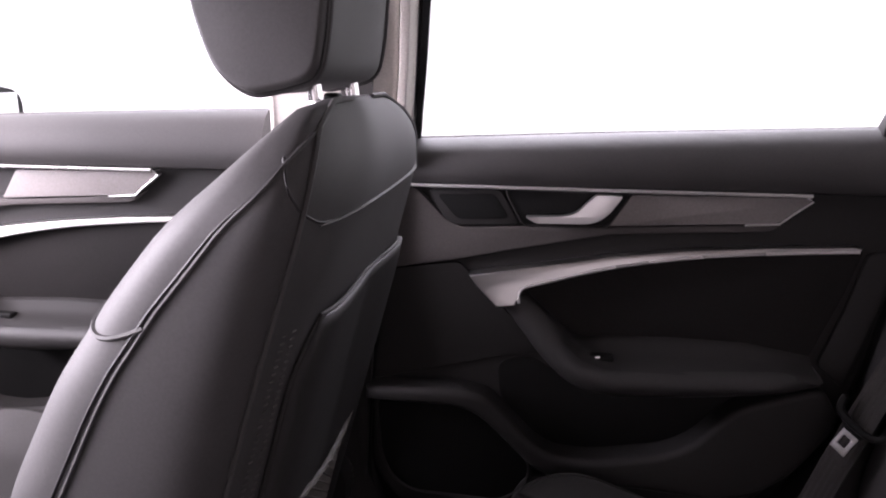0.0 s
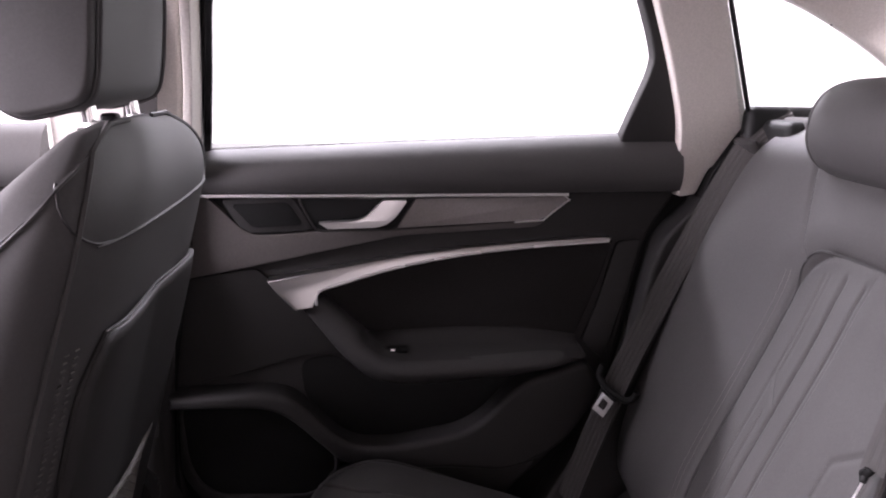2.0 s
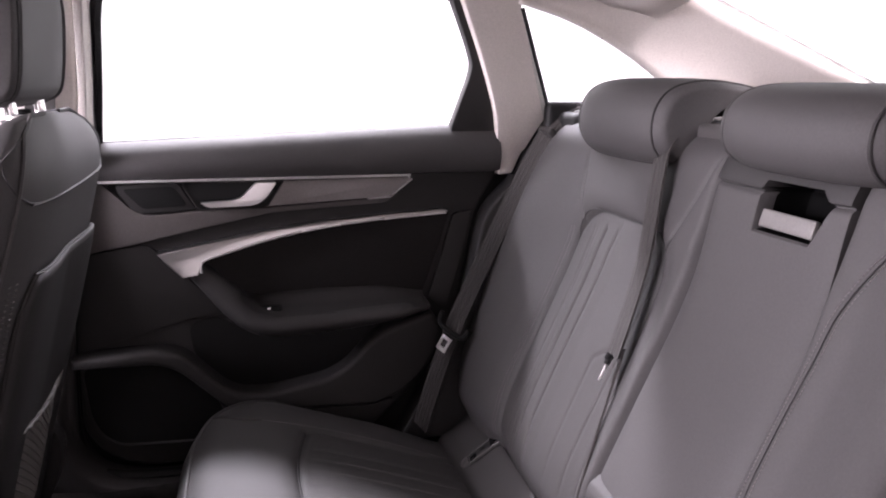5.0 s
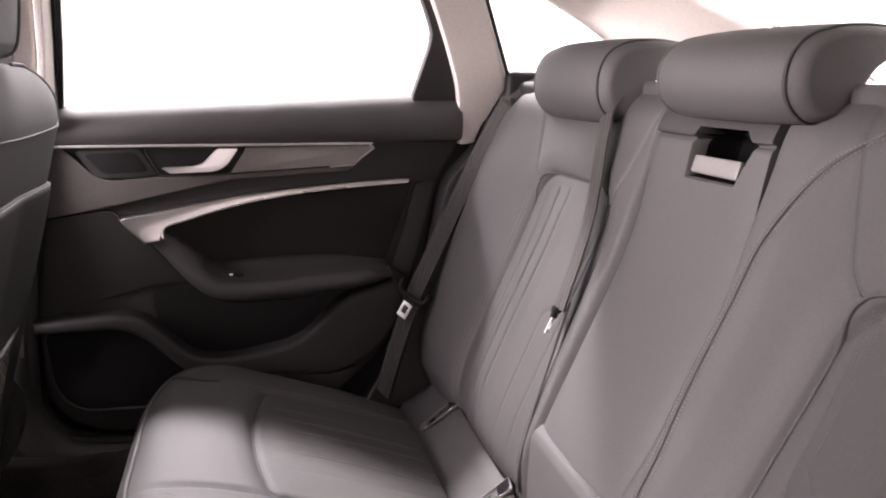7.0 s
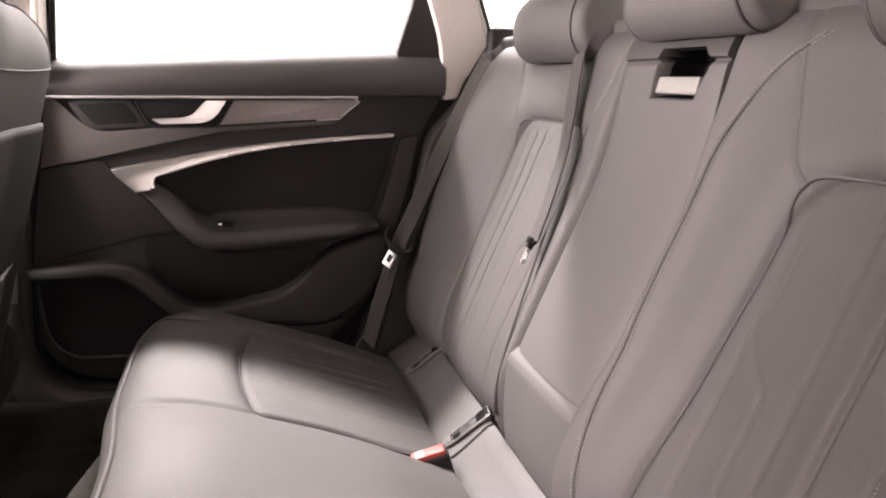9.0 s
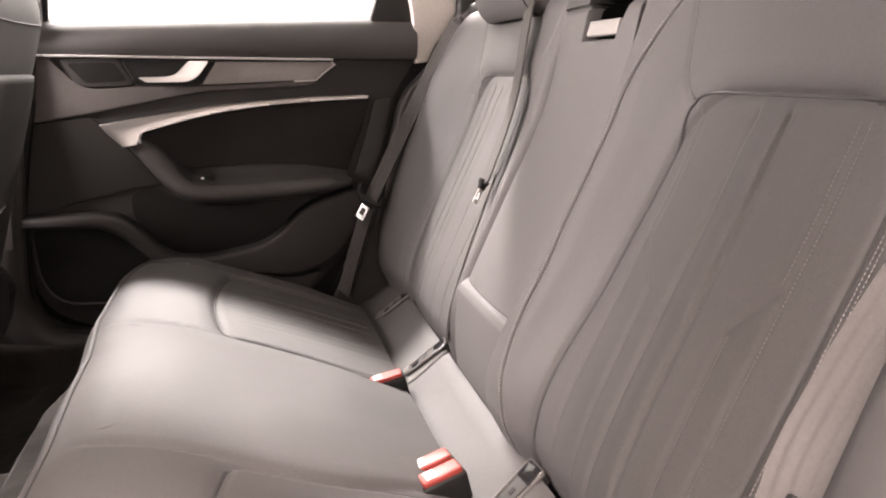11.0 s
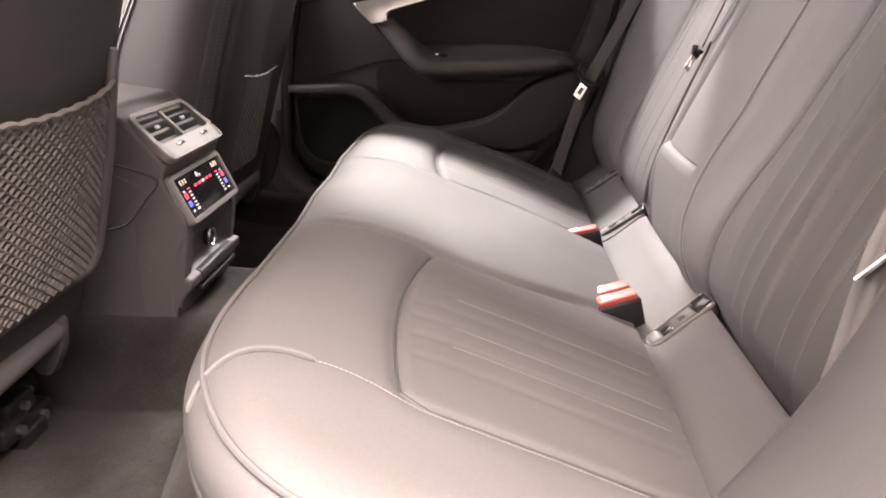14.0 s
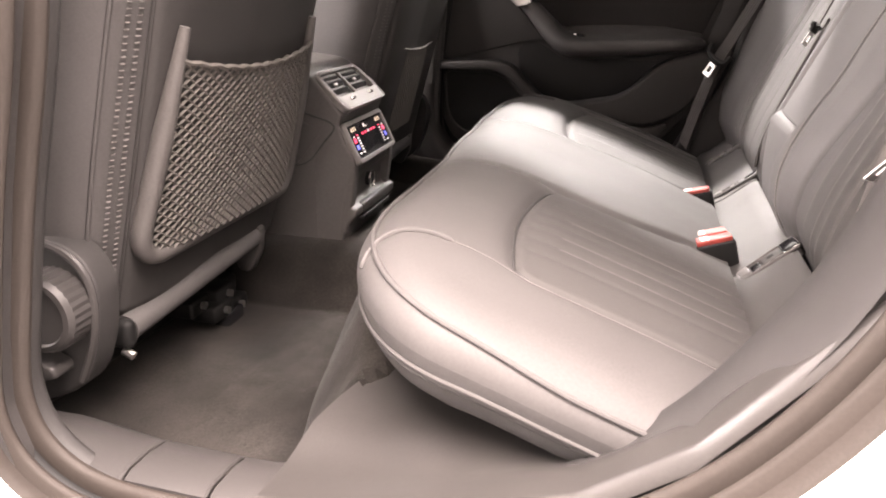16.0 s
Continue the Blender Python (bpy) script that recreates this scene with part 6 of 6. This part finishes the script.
scr = part("display", moved(rbox(-0.0305, 0.0305, -0.0885, 0.0885, -0.006, 0.0025, 0.0005), sm), BLACKGLOSS, con, "black glass climate display")


def led(x, y, w, h, mat):
    part("display_mark", moved(rbox(x - h * 0.42, x + h * 0.42, y - w * 0.43, y + w * 0.43, 0.0022, 0.0030, 0), sm), mat, scr, smooth=0)


for sg in (-1, 1):
    for k, w in ((-0.0085, 0.0065), (0.0, 0.0065), (0.0085, 0.0050)):
        led(-0.0215, sg * 0.062 + k, w * 0.55, 0.0085, LED_AMBER)
    led(-0.009, sg * 0.073, 0.006, 0.0026, LED_WHITE)
    led(-0.002, sg * 0.073, 0.012, 0.0100, LED_RED)
    led(0.010, sg * 0.073, 0.012, 0.0100, LED_BLUE)
    led(0.021, sg * 0.073, 0.007, 0.0030, LED_WHITE)
    for k in range(7):
        led(-0.010 + 0.0052 * k, sg * 0.056, 0.0090, 0.0024, LED_RED if k == 0 else LED_WHITE)
for k in range(5):
    led(-0.009, -0.030 + 0.015 * k, 0.0105, 0.0042, LED_RED if k != 2 else LED_WHITE)
led(-0.0215, -0.010, 0.007, 0.0080, LED_WHITE)
led(-0.0190, -0.001, 0.004, 0.0040, LED_WHITE)
# sockets below
part("socket", tube([(-0.215, 0.008, 0.512), (-0.196, 0.008, 0.512)], 0.013, n=18), DARK, con, "round power socket")
part("socket_ring", tube([(-0.196, 0.008 + 0.0135 * math.cos(2 * math.pi * k / 20), 0.512 + 0.0135 * math.sin(2 * math.pi * k / 20)) for k in range(20)], 0.0022, n=6, closed=True), BRIGHT, con, "chrome ring")
part("tray_lid", rbox(-0.206, -0.184, -0.070, 0.074, 0.466, 0.486, 0.004), HARD, con, "grey tray lid")
part("tray_slot", rbox(-0.208, -0.1835, -0.070, 0.074, 0.455, 0.463, 0.002), DARK, con)
part("tunnel_fairing", rbox(-1.3, -0.70, -0.104, 0.104, 0.34, 0.70, 0.03), HARD, con)

# ---- sill of the open door ----
sill = thing("door_sill", "dark plastic sill plate of the open door", "door sill", kind="structure", at=(0, -0.72, 0.38))


def sill_top(x):
    return table([(-0.30, 0.40), (-0.20, 0.386), (-0.08, 0.382), (0.05, 0.393), (0.14, 0.413), (0.25, 0.449), (0.345, 0.518)], x)[0]


for x0, x1 in ((-0.36, -0.192), (-0.189, -0.098), (-0.095, 0.10)):
    rows = []
    for x in [x0] + span(x0 + 0.002, x1 - 0.002, 10) + [x1]:
        e = 0.002 if x in (x0, x1) else 0
        z = sill_top(x)
        rows.append([Vector((x, y, z + dz - e)) for y, dz in ((-0.645, -0.075), (-0.655, -0.035), (-0.668, -0.012), (-0.684, 0.0), (-0.712, 0.005), (-0.742, 0.006), (-0.756, 0.001), (-0.760, -0.03))])
    part("plate", sheet(rows, caps=True), HARD, sill)
# moulded cover under the end of the bench
rows = []
for k in span(0, 1, 34):
    row = []
    for y in (-0.44, -0.47, -0.50, -0.53, -0.56, -0.58, -0.60, -0.62, -0.64, -0.66, -0.675, -0.69, -0.70, -0.71, -0.722, -0.735, -0.745, -0.752, -0.758):
        x = lerp(table([(-0.76, -0.048), (-0.713, -0.045), (-0.635, -0.034), (-0.60, -0.022), (-0.567, -0.008), (-0.50, 0.028), (-0.44, 0.070)], y)[0], lerp(0.46, 0.36, sstep(-0.68, -0.60, y)), k)
        zs = sill_top(x) if x < 0.345 else 0.52 + (x - 0.345) * 1.25
        under = 0.395 + 0.040 * (y + 0.715) / 0.195 + 0.022 * sstep(0.0, 0.12, x)
        z = lerp(under, zs + 0.006, sstep(-0.64, -0.715, y))
        row.append(Vector((x, y, z - (0.02 if y < -0.755 else 0))))
    rows.append(row)
part("wheel_arch_cover", sheet(rows), COVER, sill, "smooth black plastic cover", smooth=80)
# padded door post edge behind the cushion
rows = []
for x, z in ((0.06, 0.388), (0.14, 0.409), (0.24, 0.443), (0.335, 0.510), (0.398, 0.587), (0.442, 0.668), (0.49, 0.80), (0.535, 0.93), (0.55, 1.03)):
    yin = lerp(0.0, 0.050, sstep(0.40, 0.56, z))
    rows.append([Vector((x + dx, y, z + dz)) for y, dx, dz in ((-0.684 + yin, 0.090, 0.0), (-0.688 + yin, 0.020, 0.0), (-0.694 + yin, 0.002, 0.0), (-0.706 + yin * 0.95, -0.008, 0.0), (-0.724 + yin * 0.6, -0.008, 0.0), (-0.742, -0.003, 0.0), (-0.755, 0.004, 0.0))])
rows2 = [[Vector(v) for v in r] for r in zip(*[spline([r[k] for r in rows], 5) for k in range(7)])]
part("post_pad", sheet(rows2), SOFT, sill, "smooth dark door post cover", smooth=85)
